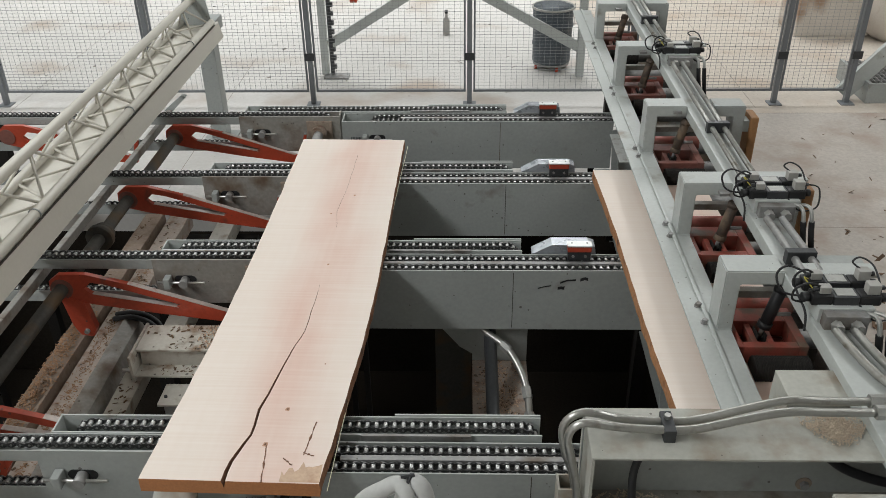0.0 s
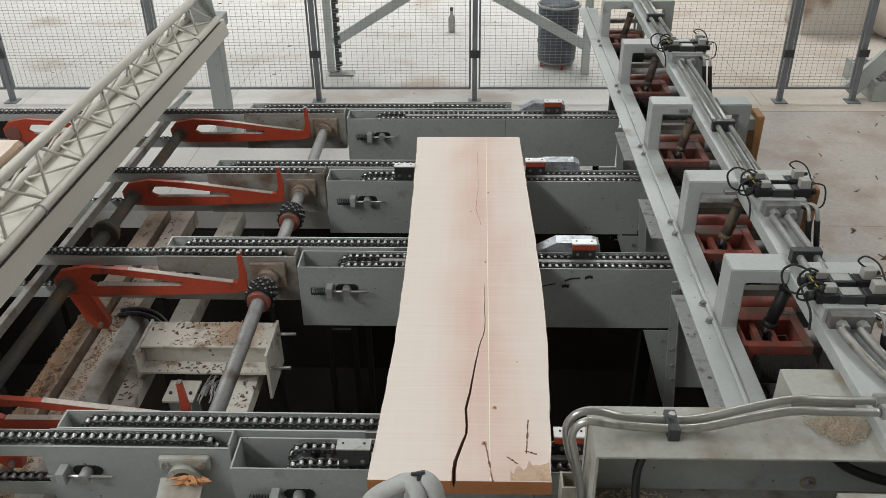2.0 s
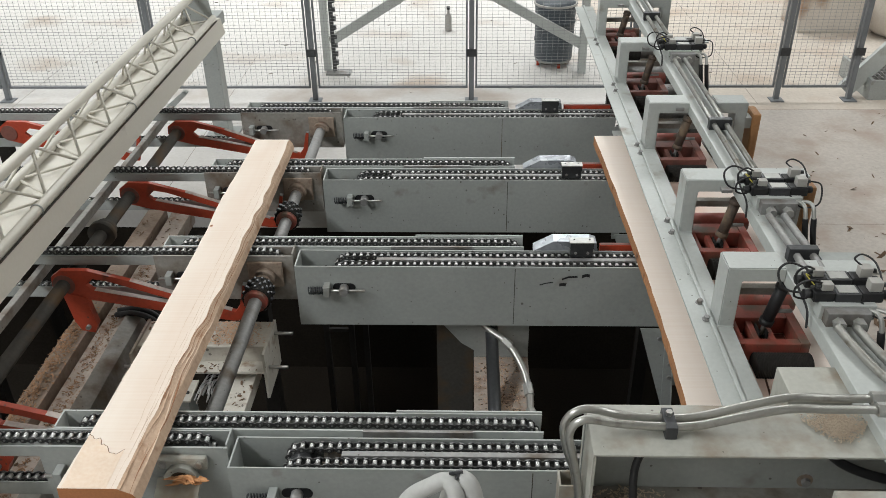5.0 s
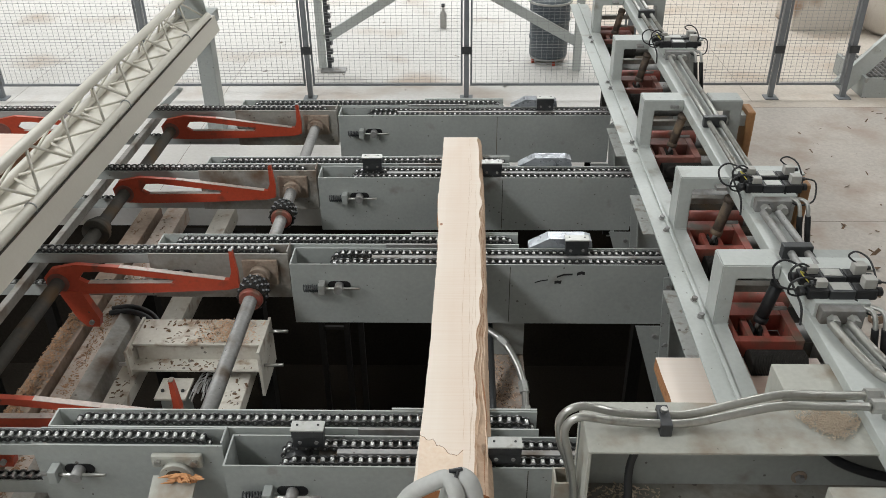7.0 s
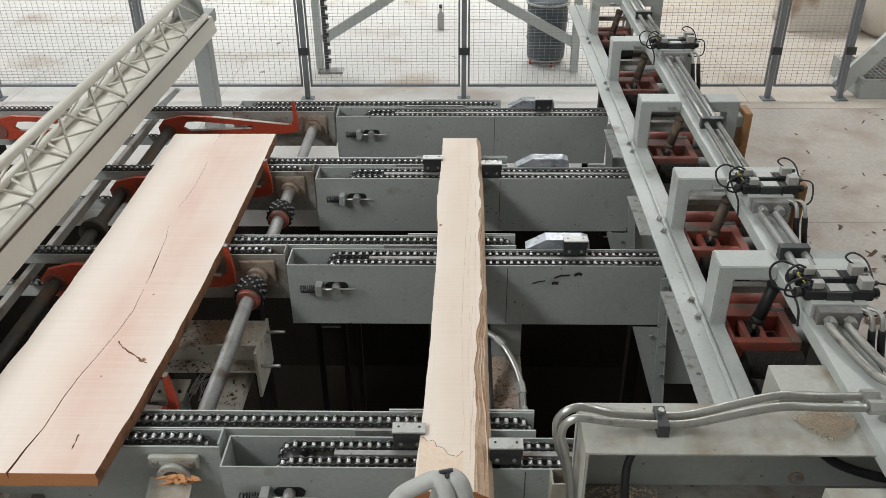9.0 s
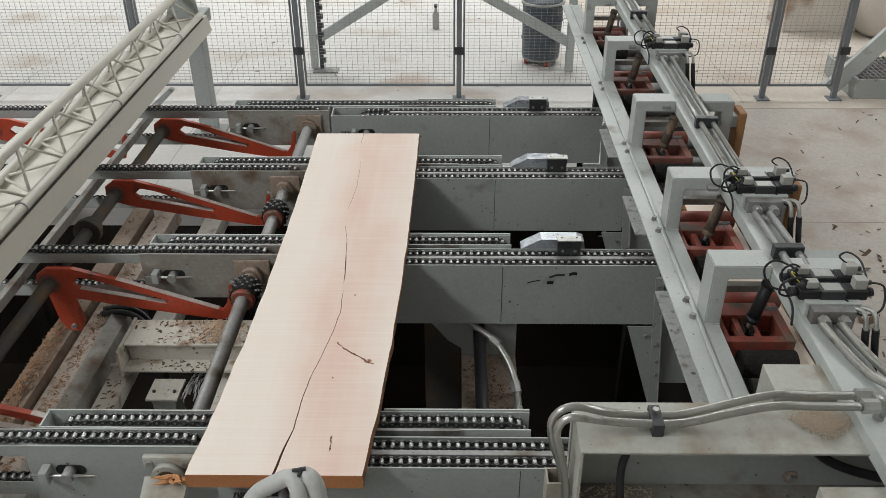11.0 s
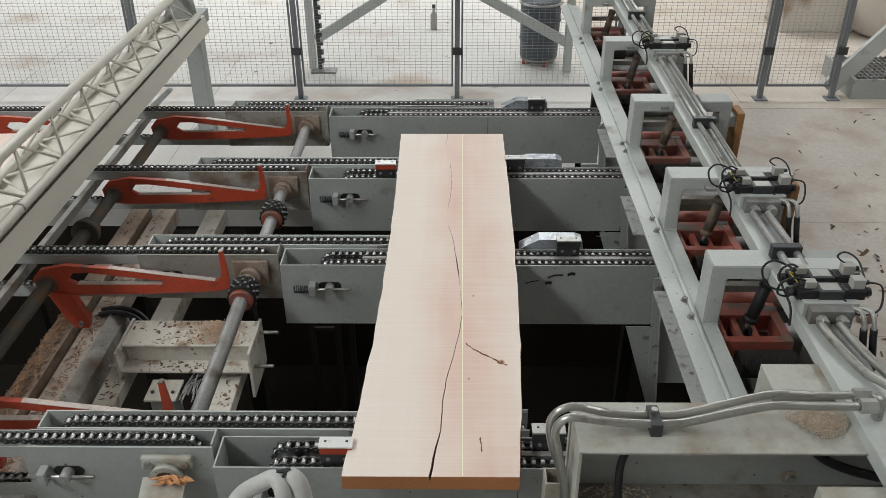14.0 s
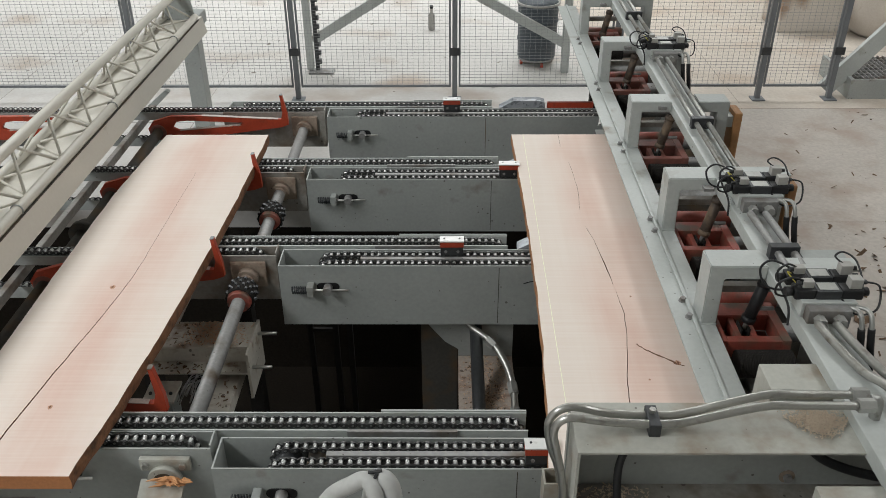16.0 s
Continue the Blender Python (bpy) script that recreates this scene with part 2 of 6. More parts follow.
def tube(bm, pts, r, seg=10, cap=True):
    """A round bar swept along points."""
    pts = [Vector(p) for p in pts]
    rings, up = [], None
    for i, p in enumerate(pts):
        d = ((pts[min(i + 1, len(pts) - 1)] - pts[max(i - 1, 0)])).normalized()
        if up is None:
            up = d.orthogonal().normalized()
        up = (up - d * up.dot(d)).normalized()
        side = d.cross(up)
        rad = r[i] if isinstance(r, (list, tuple)) else r
        rings.append([bm.verts.new(p + (up * math.cos(a) + side * math.sin(a)) * rad) for a in (2 * math.pi * k / seg for k in range(seg))])
    for a, b in zip(rings, rings[1:]):
        for k in range(seg):
            bm.faces.new((a[k], a[(k + 1) % seg], b[(k + 1) % seg], b[k])).smooth = seg > 6
    if cap:
        bm.faces.new(rings[0][::-1])
        bm.faces.new(rings[-1])
    return bm


def tubes(*rows, seg=10):
    bm = bmesh.new()
    for pts, r in rows:
        tube(bm, pts, r, seg)
    return bm


def smooth_path(pts, n=6):
    """A rounded way through points."""
    pts = [Vector(p) for p in pts]
    out = []
    for i in range(len(pts) - 1):
        p0, p1, p2, p3 = pts[max(i - 1, 0)], pts[i], pts[i + 1], pts[min(i + 2, len(pts) - 1)]
        for k in range(n):
            t = k / n
            out.append(0.5 * ((2 * p1) + (p2 - p0) * t + (2 * p0 - 5 * p1 + 4 * p2 - p3) * t * t + (3 * p1 - p0 - 3 * p2 + p3) * t ** 3))
    return out + [pts[-1]]


def plate_xz(bm, outline, y0, y1, bevel=0.0, holes=()):
    """A plate cut from an outline in x and z, between two y; holes are outlines too (joined by bridging)."""
    front = [bm.verts.new((x, y0, z)) for x, z in outline]
    es = [bm.edges.new((front[i], front[(i + 1) % len(front)])) for i in range(len(front))]
    for h in holes:
        vs = [bm.verts.new((x, y0, z)) for x, z in h]
        es += [bm.edges.new((vs[i], vs[(i + 1) % len(vs)])) for i in range(len(vs))]
    r = bmesh.ops.triangle_fill(bm, use_beauty=True, use_dissolve=False, edges=es)
    fs = [g for g in r["geom"] if isinstance(g, bmesh.types.BMFace)]
    ex = bmesh.ops.extrude_face_region(bm, geom=fs)
    bmesh.ops.translate(bm, vec=(0, y1 - y0, 0), verts=[g for g in ex["geom"] if isinstance(g, bmesh.types.BMVert)])
    bmesh.ops.recalc_face_normals(bm, faces=bm.faces[:])
    return bm


def hexnut(bm, centre, axis, r, h):
    c, a = Vector(centre), Vector(axis).normalized()
    return tube(bm, [c - a * h / 2, c + a * h / 2], r, 6)


# ---- hall ----
# Pit is drawn wide so that the bays below the rails stay dark.
PX0, PX1, PY0, PY1 = -4.6, 1.36, 0.9, 5.6


def hall():
    bm = bmesh.new()
    xs, ys = (-14, PX0, PX1, 14), (-6, PY0, PY1, 24)
    for i in range(3):
        for j in range(3):
            if (i, j) not in ((1, 1), (2, 0), (2, 1), (2, 2)):
                box(bm, xs[i], xs[i + 1], ys[j], ys[j + 1], -0.25, 0)
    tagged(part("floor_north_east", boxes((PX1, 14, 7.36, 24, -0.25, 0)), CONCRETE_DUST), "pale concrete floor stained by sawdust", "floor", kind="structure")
    tagged(part("floor_east", boxes((PX1, 14, -6, 7.36, -0.25, 0)), CONCRETE_WORN), "worn brownish concrete slab beside the outfeed", "floor", kind="structure")
    tagged(part("floor", bm, CONCRETE), "dusty pale concrete hall floor with joints", "floor", kind="structure")
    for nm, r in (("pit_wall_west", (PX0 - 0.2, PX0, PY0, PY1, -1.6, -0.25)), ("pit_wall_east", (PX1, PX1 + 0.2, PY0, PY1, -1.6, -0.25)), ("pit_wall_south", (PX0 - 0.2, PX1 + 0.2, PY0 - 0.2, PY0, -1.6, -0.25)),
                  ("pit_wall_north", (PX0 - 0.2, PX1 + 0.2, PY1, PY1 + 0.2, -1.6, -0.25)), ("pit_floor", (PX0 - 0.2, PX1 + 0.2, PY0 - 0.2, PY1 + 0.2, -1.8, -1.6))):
        tagged(part(nm, boxes(r), PIT), "concrete pit under the chain conveyors, painted near-black for its shade", "pit", kind="structure")
    for k, (x0, x1, y0, y1) in enumerate(((1.6, 13, 5.23, 5.238), (2.68, 2.688, 7.5, 13), (-13, 13, 9.0, 9.008), (-2.3, -2.29, 5.7, 9.0), (-4.3, -4.29, 5.7, 23), (-13, 1.5, 7.05, 7.058), (2.2, 2.207, 1.5, 5.23), (3.6, 3.607, 1.0, 5.23), (1.6, 13, 7.36, 7.368), (1.6, 13, 3.9, 3.908), (-13, 13, 11.5, 11.51))):
        tagged(part("floor_joint", boxes((x0, x0 + max(0.004, x1 - x0 - 0.004) if x1 - x0 > 0.02 else x0 + 0.004, y0, y1 if y1 - y0 > 0.02 else y0 + 0.004, 0.0002, 0.0012)), JOINT), "dark joint between floor slabs", "joint", kind="structure")
    for nm, r in (("wall_north", (-14, 14, 24, 24.3, 0, CEIL)), ("wall_south", (-14, 14, -6.3, -6, 0, CEIL)), ("wall_east", (14, 14.3, -6.3, 24.3, 0, CEIL)), ("wall_west", (-14.3, -14, -6.3, 24.3, 0, CEIL))):
        tagged(part(nm, boxes(r), WALL), "plain pale hall wall", "wall", kind="structure")
    tagged(part("ceiling", boxes((-14.3, 14.3, -6.3, 24.3, CEIL, CEIL + 0.2)), WALL), "plain pale hall ceiling", "ceiling", kind="structure")


hall()

# ---- chain conveyors ----
ROWS = (5.02, 4.136, 3.253, 2.006)
TOP = 0.88
PITCH = 0.0318


def chain_mesh(name, x0, x1, y, z, parent, left_wrap, right_wrap, wide=0.036, label=""):
    """A roller chain lying along x; its ends may run down round a sprocket. Links and rollers in one mesh."""
    r = 0.05
    way = []
    n_arc = int(math.pi * 0.62 * r / PITCH) + 1
    n = int((x1 - x0) / PITCH)
    if left_wrap:
        for k in range(n_arc, 0, -1):
            a = k * PITCH / r
            way.append((x0 - r * math.sin(a), z - r + r * math.cos(a), a))
    way += [(x0 + k * PITCH, z, 0.0) for k in range(n + 1)]
    if right_wrap:
        for k in range(1, n_arc + 1):
            a = k * PITCH / r
            way.append((x0 + n * PITCH + r * math.sin(a), z - r + r * math.cos(a), -a))
    bm = bmesh.new()
    rr, hp, th = 0.0082, 0.0112, 0.0032
    for i, (px, pz, a) in enumerate(way):
        for ya, yb, rad, seg in ((y - wide / 2 + 0.0045, y + wide / 2 - 0.0045, rr, 10), (y - wide / 2 - 0.0035, y + wide / 2 + 0.0035, 0.0045, 6)):
            ring = [[bm.verts.new((px + rad * math.cos(2 * math.pi * k / seg), yy, pz + rad * math.sin(2 * math.pi * k / seg))) for k in range(seg)] for yy in (ya, yb)]
            for k in range(seg):
                f = bm.faces.new((ring[0][k], ring[0][(k + 1) % seg], ring[1][(k + 1) % seg], ring[1][k]))
                f.material_index, f.smooth = 1, True
            bm.faces.new(ring[0]).material_index = 1
            bm.faces.new(ring[1][::-1]).material_index = 1
        if i + 1 < len(way):
            qx, qz, _ = way[i + 1]
            dx, dz = qx - px, qz - pz
            ang = math.atan2(dz, dx)
            out = (i % 2) * 0.004
            for s in (-1, 1):
                yc = y + s * (wide / 2 - 0.0005 - out)
                m = Matrix.Translation((px + dx / 2, yc, pz + dz / 2)) @ Matrix.Rotation(-ang, 4, "Y")
                half = PITCH / 2 + 0.009
                waist = hp * 0.45
                prof = ((-half, -hp * 0.6), (-half + 0.006, -hp), (-0.008, -hp), (0, -waist), (0.008, -hp), (half - 0.006, -hp), (half, -hp * 0.6),
                        (half, hp * 0.6), (half - 0.006, hp), (0.008, hp), (0, waist), (-0.008, hp), (-half + 0.006, hp), (-half, hp * 0.6))
                a_, b_ = [[bm.verts.new(m @ Vector((u, o, v))) for u, v in prof] for o in (-th / 2, th / 2)]
                bm.faces.new(a_)
                bm.faces.new(b_[::-1])
                for k in range(len(prof)):
                    k2 = (k + 1) % len(prof)
                    bm.faces.new((a_[k2], a_[k], b_[k], b_[k2]))
    return part(name, bm, [CHAIN, ROLLER], parent, label)


def tensioner(parent, x, y, z, spring=True):
    """A threaded rod with a lug, a nut block and a spring in a slot of the side plate."""
    bm = bmesh.new()
    tube(bm, [(x - 0.02, y - 0.03, z), (x + 0.205, y - 0.03, z)], 0.006)
    rod = part("tension_rod", bm, STEEL, parent, "thin steel tension rod")
    bm = box(bmesh.new(), x + 0.015, x + 0.045, y - 0.05, y, z - 0.027, z + 0.027, 0.004)
    part("lug", bm, GREY, parent)
    bm = tube(bmesh.new(), [(x + 0.108, y - 0.05, z), (x + 0.108, y + 0.01, z)], 0.021, 14)
    part("pin", bm, STEEL_WORN, parent)
    if spring:
        pts = [(x - 0.055 + 0.07 * k / 60, y - 0.03 + 0.016 * math.cos(k * 0.75), z + 0.016 * math.sin(k * 0.75)) for k in range(61)]
        part("spring", tube(bmesh.new(), pts, 0.0035, 5), DARK_METAL, parent, "dark coil spring")
    # No hole is cut; a black plate paints the slot's dark inside.
    bm = bmesh.new()
    pts = [(x + 0.055 + 0.022 + 0.022 * math.cos(t), z + 0.022 * math.sin(t)) for t in (math.pi / 2 + math.pi * k / 8 for k in range(9))]
    pts += [(x + 0.138 + 0.022 * math.cos(t), z + 0.022 * math.sin(t)) for t in (-math.pi / 2 + math.pi * k / 8 for k in range(9))]
    plate_xz(bm, pts, y - 0.0035, y + 0.002)
    part("slot", bm, BLACK, parent, "slotted hole, its shaded inside painted as a black plate")


def positioning_rail(y, x1):
    """The long box with two chains on which boards are centred."""
    t = thing("positioning_conveyor", "grey steel box rail with two roller chains on top", "conveyor", group="chain conveyors")
    x0, w, h = -0.79, 0.148, 0.3255
    part("front_plate", boxes((x0, x1, y, y + 0.006, TOP - h, TOP), bevel=0.001), GREY, t)
    part("back_plate", boxes((x0, x1, y + w - 0.006, y + w, TOP - h, TOP), bevel=0.001), GREY, t)
    part("end_plate", boxes((x0, x0 + 0.006, y + 0.006, y + w - 0.006, TOP - h, TOP - 0.001)), GREY, t)
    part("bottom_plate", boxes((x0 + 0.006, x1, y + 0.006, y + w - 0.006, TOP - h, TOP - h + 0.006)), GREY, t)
    part("chain_bed", boxes((x0 + 0.3, x1, y + 0.006, y + w - 0.006, TOP - 0.075, TOP - 0.05)), DIRTY_SHADED, t)
    for dy in (0.037, 0.112):
        chain_mesh("chain", -0.56, x1 - 0.02, y + dy, TOP - 0.012, t, True, False, 0.034)
    part("guide_rail", boxes((-0.42, x1, y + 0.063, y + 0.086, TOP - 0.05, TOP - 0.002), bevel=0.002), STEEL_WORN, t, "worn steel guide strip between the chains")
    part("sprocket", tube(bmesh.new(), [(-0.56, y + 0.02, TOP - 0.062), (-0.56, y + 0.13, TOP - 0.062)], 0.045, 18), DARK_METAL, t)
    tensioner(t, x0 + 0.115, y, TOP - 0.112)
    part("seam", boxes((0.215, 0.218, y - 0.001, y + 0.001, TOP - h + 0.01, TOP - 0.01)), DIRTY_SHADED, t, "welded plate seam")
    return t


def transfer_rail(y):
    """The short single chain that lifts boards over to the centring rail."""
    t = thing("transfer_conveyor", "grey steel channel carrying one roller chain", "conveyor", group="transfer conveyors")
    x0, x1, y0, y1 = -1.45, 0.265, y + 0.185, y + 0.275
    part("front_plate", boxes((x0, x1, y0, y0 + 0.006, TOP - 0.1, TOP - 0.004)), GREY_LIGHT, t)
    part("back_plate", boxes((x0, x1, y1 - 0.006, y1, TOP - 0.1, TOP)), GREY_LIGHT, t)
    part("end_plate", boxes((x0, x0 + 0.006, y0 + 0.006, y1 - 0.006, TOP - 0.1, TOP - 0.002)), GREY_LIGHT, t)
    part("bottom_plate", boxes((x0, x1, y0 + 0.006, y1 - 0.006, TOP - 0.106, TOP - 0.1)), DIRTY_SHADED, t)
    part("raised_lip", boxes((-0.25, 0.265, y1 + 0.001, y1 + 0.007, TOP - 0.05, TOP + 0.006)), GREY_LIGHT, t)
    chain_mesh("chain", -1.33, 0.2, (y0 + y1) / 2, TOP - 0.006, t, True, True, 0.038)
    part("guide_rail", boxes((-0.36, 0.02, y0 - 0.012, y0 - 0.001, TOP - 0.035, TOP + 0.002)), STEEL_WORN, t, "rusty flat guide strip")
    part("end_sprocket", tube(bmesh.new(), [(0.2, y0 + 0.02, TOP - 0.056), (0.2, y1 - 0.02, TOP - 0.056)], 0.043, 16), DARK_METAL, t)
    return t


def infeed_rail(y, last):
    t = thing("infeed_conveyor", "dusty grey steel rail with one roller chain", "conveyor", group="infeed conveyors")
    y0, y1, x1 = y + 0.097, y + 0.182, -0.815
    xm, low = -1.47, TOP - (0.34 if last else 0.245)
    bm = boxes((-6.4, xm, y0, y0 + 0.005, TOP - 0.055, TOP - 0.008), (-6.4, xm, y1 - 0.005, y1, TOP - 0.055, TOP - 0.008), (-6.4, xm, y0 + 0.005, y1 - 0.005, TOP - 0.06, TOP - 0.055))
    part("rail", bm, GREY, t)
    bm = boxes((xm, x1, y0 - 0.004, y0 + 0.004, low, TOP - 0.004), (xm, x1 - 0.006, y1 - 0.006, y1, low, TOP - 0.004), (x1 - 0.006, x1, y0 + 0.004, y1, low, TOP + 0.006))
    part("side_plate", bm, GREY if last else GREY_DUST_SHADE, t, "grey side plate stained with dust")
    chain_mesh("chain", -6.3, -0.92, (y0 + y1) / 2, TOP - 0.004, t, False, True, 0.038)
    part("lower_rail", boxes((-6.4, xm + 0.02, y0 + 0.01, y1 - 0.01, TOP - 0.235, TOP - 0.215), (-6.4, -1.1, y0 + 0.006, y0 + 0.01, TOP - 0.245, TOP - 0.185)), GREY, t)
    chain_mesh("return_chain", -4.15, -1.0 if not last else xm, (y0 + y1) / 2, TOP - 0.2, t, False, False, 0.038)
    tensioner(t, -1.432, y0 - 0.004, TOP - 0.112, False)
    # bearing of the drive shaft
    cx, cz = -0.95, TOP - 0.105
    if not last:
        bm = box(bmesh.new(), cx - 0.082, cx + 0.085, y0 - 0.02, y0 - 0.004, cz - 0.06, cz + 0.075, 0.008)
        part("bearing_flange", bm, DUSTED, t, "dusty cast bearing flange")
        bm = tubes(([(cx, y0 - 0.06, cz), (cx, y0 - 0.02, cz)], 0.05), ([(cx, y0 - 0.075, cz), (cx, y0 - 0.06, cz)], 0.036), seg=18)
        part("bearing_hub", bm, DUSTED, t)
    else:
        part("bearing_flange", box(bmesh.new(), -1.06, -0.885, y0 - 0.028, y0 - 0.004, TOP - 0.085, TOP - 0.03, 0.01), HOUSING, t, "dusty cast bearing flange")
        part("bearing_hub", tube(bmesh.new(), [(-0.975, y0 - 0.05, TOP - 0.11), (-0.975, y0 - 0.028, TOP - 0.11)], 0.058, 20), HOUSING, t)
        part("bearing_bore", tube(bmesh.new(), [(-0.975, y0 - 0.052, TOP - 0.11), (-0.975, y0 - 0.05, TOP - 0.11)], 0.038, 20), DIRTY_SHADED, t)
        for bx in (-1.035, -0.91):
            bm = bmesh.new()
            hexnut(bm, (bx, y0 - 0.033, TOP - 0.055), (0, 1, 0), 0.012, 0.012)
            part("flange_bolt", bm, STEEL, t)
        bm = bmesh.new()
        m = Matrix.Translation((-0.98, y0 - 0.045, TOP - 0.10)) @ Matrix.Rotation(radians(24), 4, "X")
        box(bm, -0.075, 0.075, -0.34, 0.0, -0.012, 0.0, 0.002, m)
        part("sloped_cover", bm, HOUSING, t, "sloped pale cover plate with dust")
        bm = bmesh.new()
        rnd = random.Random(9)
        for k in range(26):
            a = Vector((-0.955 + rnd.uniform(-0.02, 0.05), y0 - 0.065, TOP - 0.085 + rnd.uniform(-0.012, 0.012)))
            b = a + Vector((rnd.uniform(0.02, 0.06) * rnd.choice((-1, 1, 1)), rnd.uniform(-0.03, 0.0), rnd.uniform(-0.004, 0.016)))
            tube(bm, [a, a.lerp(b, 0.4) + Vector((0, 0, rnd.uniform(-0.006, 0.01))), b], [0.002, rnd.uniform(0.005, 0.011), 0.0012], 5)
        tagged(part("wood_splinter", bm, SPLINTER), "torn orange wood splinter on the bearing", "splinter")
    return t


def smudge(parent, pts, y, r):
    """A smear of black paint on a rail's front plate."""
    out = []
    for k in range(len(pts)):
        out.append((pts[k][0], pts[k][1] + r))
    for k in range(len(pts) - 1, -1, -1):
        out.append((pts[k][0], pts[k][1] - r * 0.7))
    part("paint_smear", plate_xz(bmesh.new(), out, y - 0.0015, y + 0.001), BLACK, parent, "smear of black paint")


for i, fy in enumerate(ROWS):
    rail = positioning_rail(fy, 0.93 if i < 3 else 0.80)
    if i == 2:
        for pts, r in ((((0.50, 0.815), (0.53, 0.828), (0.57, 0.83)), 0.005), (((0.59, 0.83), (0.61, 0.838), (0.625, 0.834)), 0.009), (((0.49, 0.785), (0.505, 0.788), (0.52, 0.785)), 0.009), (((0.40, 0.785), (0.43, 0.795), (0.46, 0.80)), 0.003)):
            smudge(rail, [(x - 0.07, z) for x, z in pts], fy, r)
    transfer_rail(fy)
    infeed_rail(fy, i == 3)
    tagged(part("support_leg", boxes((-3.14, -3.06, fy + 0.105, fy + 0.175, -1.6, TOP - 0.061)), STEEL_DARK_SHADED), "steel support leg under the conveyor, near-black for pit shade", "leg", "support legs")


# ---- shafts ----
def shaft(name, x, z, y0, y1, r, material, label, sprockets=()):
    t = thing(name, label, "shaft")
    part("bar", tube(bmesh.new(), [(x, y0, z), (x, y1, z)], r, 20), material, t, smooth=False)
    for ys in sprockets:
        part("sprocket", tube(bmesh.new(), [(x, ys, z), (x, ys + 0.004, z), (x, ys + 0.098, z), (x, ys + 0.102, z)], [0.058, 0.064, 0.064, 0.058], 20), STEEL_DARK_SHADED, t, "dark chain sprocket")
        bm = bmesh.new()
        for row in range(4):
            for k in range(12):
                a = 2 * math.pi * (k + 0.5 * (row % 2)) / 12
                tube(bm, [(x + 0.064 * math.cos(a), ys + 0.008 + 0.024 * row, z + 0.064 * math.sin(a)), (x + 0.064 * math.cos(a), ys + 0.022 + 0.024 * row, z + 0.064 * math.sin(a))], 0.0068, 6)
        tagged(part("chain_links", bm, DARK_METAL, t, "oily chain links round the sprocket"), kind="stuff")
        part("red_hub", tube(bmesh.new(), [(x, ys - 0.022, z), (x, ys, z)], [0.050, 0.056], 18), RED_FRAME, t, "red painted hub")
    return t


shaft("drive_shaft", -0.95, TOP - 0.105, 2.1, 5.2, 0.031, STEEL_WORN, "worn grey steel drive shaft with chain sprockets", (3.13, 3.87))
swing = shaft("pivot_shaft", -1.88, 0.77, 1.2, 5.35, 0.032, DIRTY_SHADED, "dusty dark pivot shaft carrying the red arms")
part("collar", tubes(([(-1.88, 3.72, 0.77), (-1.88, 3.755, 0.77)], 0.07), ([(-1.88, 3.755, 0.77), (-1.88, 3.80, 0.77)], 0.055), seg=20), DIRTY_SHADED, swing, "dark flanged collar with bolts")


# ---- red kicker arms ----
def kicker_arm(x, y, group, foot=True):
    """A red plate arm with a long cut-out, an upright finger at its tip and a short foot; its origin is the pivot."""
    t = thing("kicker_arm", "red painted steel kicker arm with upright finger", "arm", pose(x, y, 0.77), group)
    out = [(-0.06, 0.03), (-0.02, 0.075), (0.10, 0.10), (0.30, 0.085), (0.74, 0.022), (0.80, 0.018), (0.817, 0.06), (0.819, 0.172), (0.834, 0.175), (0.846, 0.05), (0.842, -0.022), (0.79, -0.036),
           (0.45, -0.052), (0.12, -0.06), (0.0, -0.055), (-0.055, -0.02)]
    hole = [(0.10, 0.02), (0.13, 0.06), (0.20, 0.062), (0.55, 0.018), (0.53, 0.002), (0.20, -0.005), (0.13, 0.0)]
    bm = plate_xz(bmesh.new(), out, -0.012, 0.012, holes=[hole])
    part("arm_plate", bm, RED, t)
    part("boss", tube(bmesh.new(), [(0, -0.018, 0), (0, 0.03, 0)], 0.052, 18), RED_DULL, t)
    part("hole_lip", slanted_strip(0.14, -0.0025, 0.54, 0.0005), BARE_EDGE, t, "worn bare lower edge of the cut-out")
    part("top_flange", slanted_strip(0.30, 0.085, 0.78, 0.0185), BARE_EDGE, t, "worn bare edge of the arm")
    part("finger_tip", boxes((0.818, 0.835, -0.0125, 0.0125, 0.1755, 0.179)), STEEL_WORN, t, "bare steel finger tip")
    if foot:
        bm = plate_xz(bmesh.new(), [(-0.01, -0.04), (0.10, -0.05), (0.155, -0.20), (0.145, -0.245), (0.085, -0.245), (0.05, -0.2)], -0.02, 0.02)
        foot_plate = part("foot", bm, RED, t)
        part("pin", tube(bmesh.new(), [(0.115, -0.035, -0.215), (0.115, 0.035, -0.215)], 0.012, 10), STEEL_WORN, foot_plate)
    return t


def slanted_strip(x0, z0, x1, z1):
    bm = bmesh.new()
    d = Vector((x1 - x0, 0, z1 - z0)).normalized()
    nrm = Vector((-d.z, 0, d.x))
    a, b = Vector((x0, 0, z0)), Vector((x1, 0, z1))
    vs = []
    for p in (a, b):
        for yy in (-0.013, 0.013):
            for k in (0.0, 0.0025):
                vs.append(bm.verts.new(p + nrm * k + Vector((0, yy, 0))))
    for f in ((0, 1, 3, 2), (4, 6, 7, 5), (0, 4, 5, 1), (2, 3, 7, 6), (0, 2, 6, 4), (1, 5, 7, 3)):
        bm.faces.new([vs[i] for i in f])
    bmesh.ops.recalc_face_normals(bm, faces=bm.faces[:])
    return bm


ARMS = [kicker_arm(-1.88, y, "kicker arms", y < 3.5) for y in (5.05, 4.17, 3.27, 2.36)]
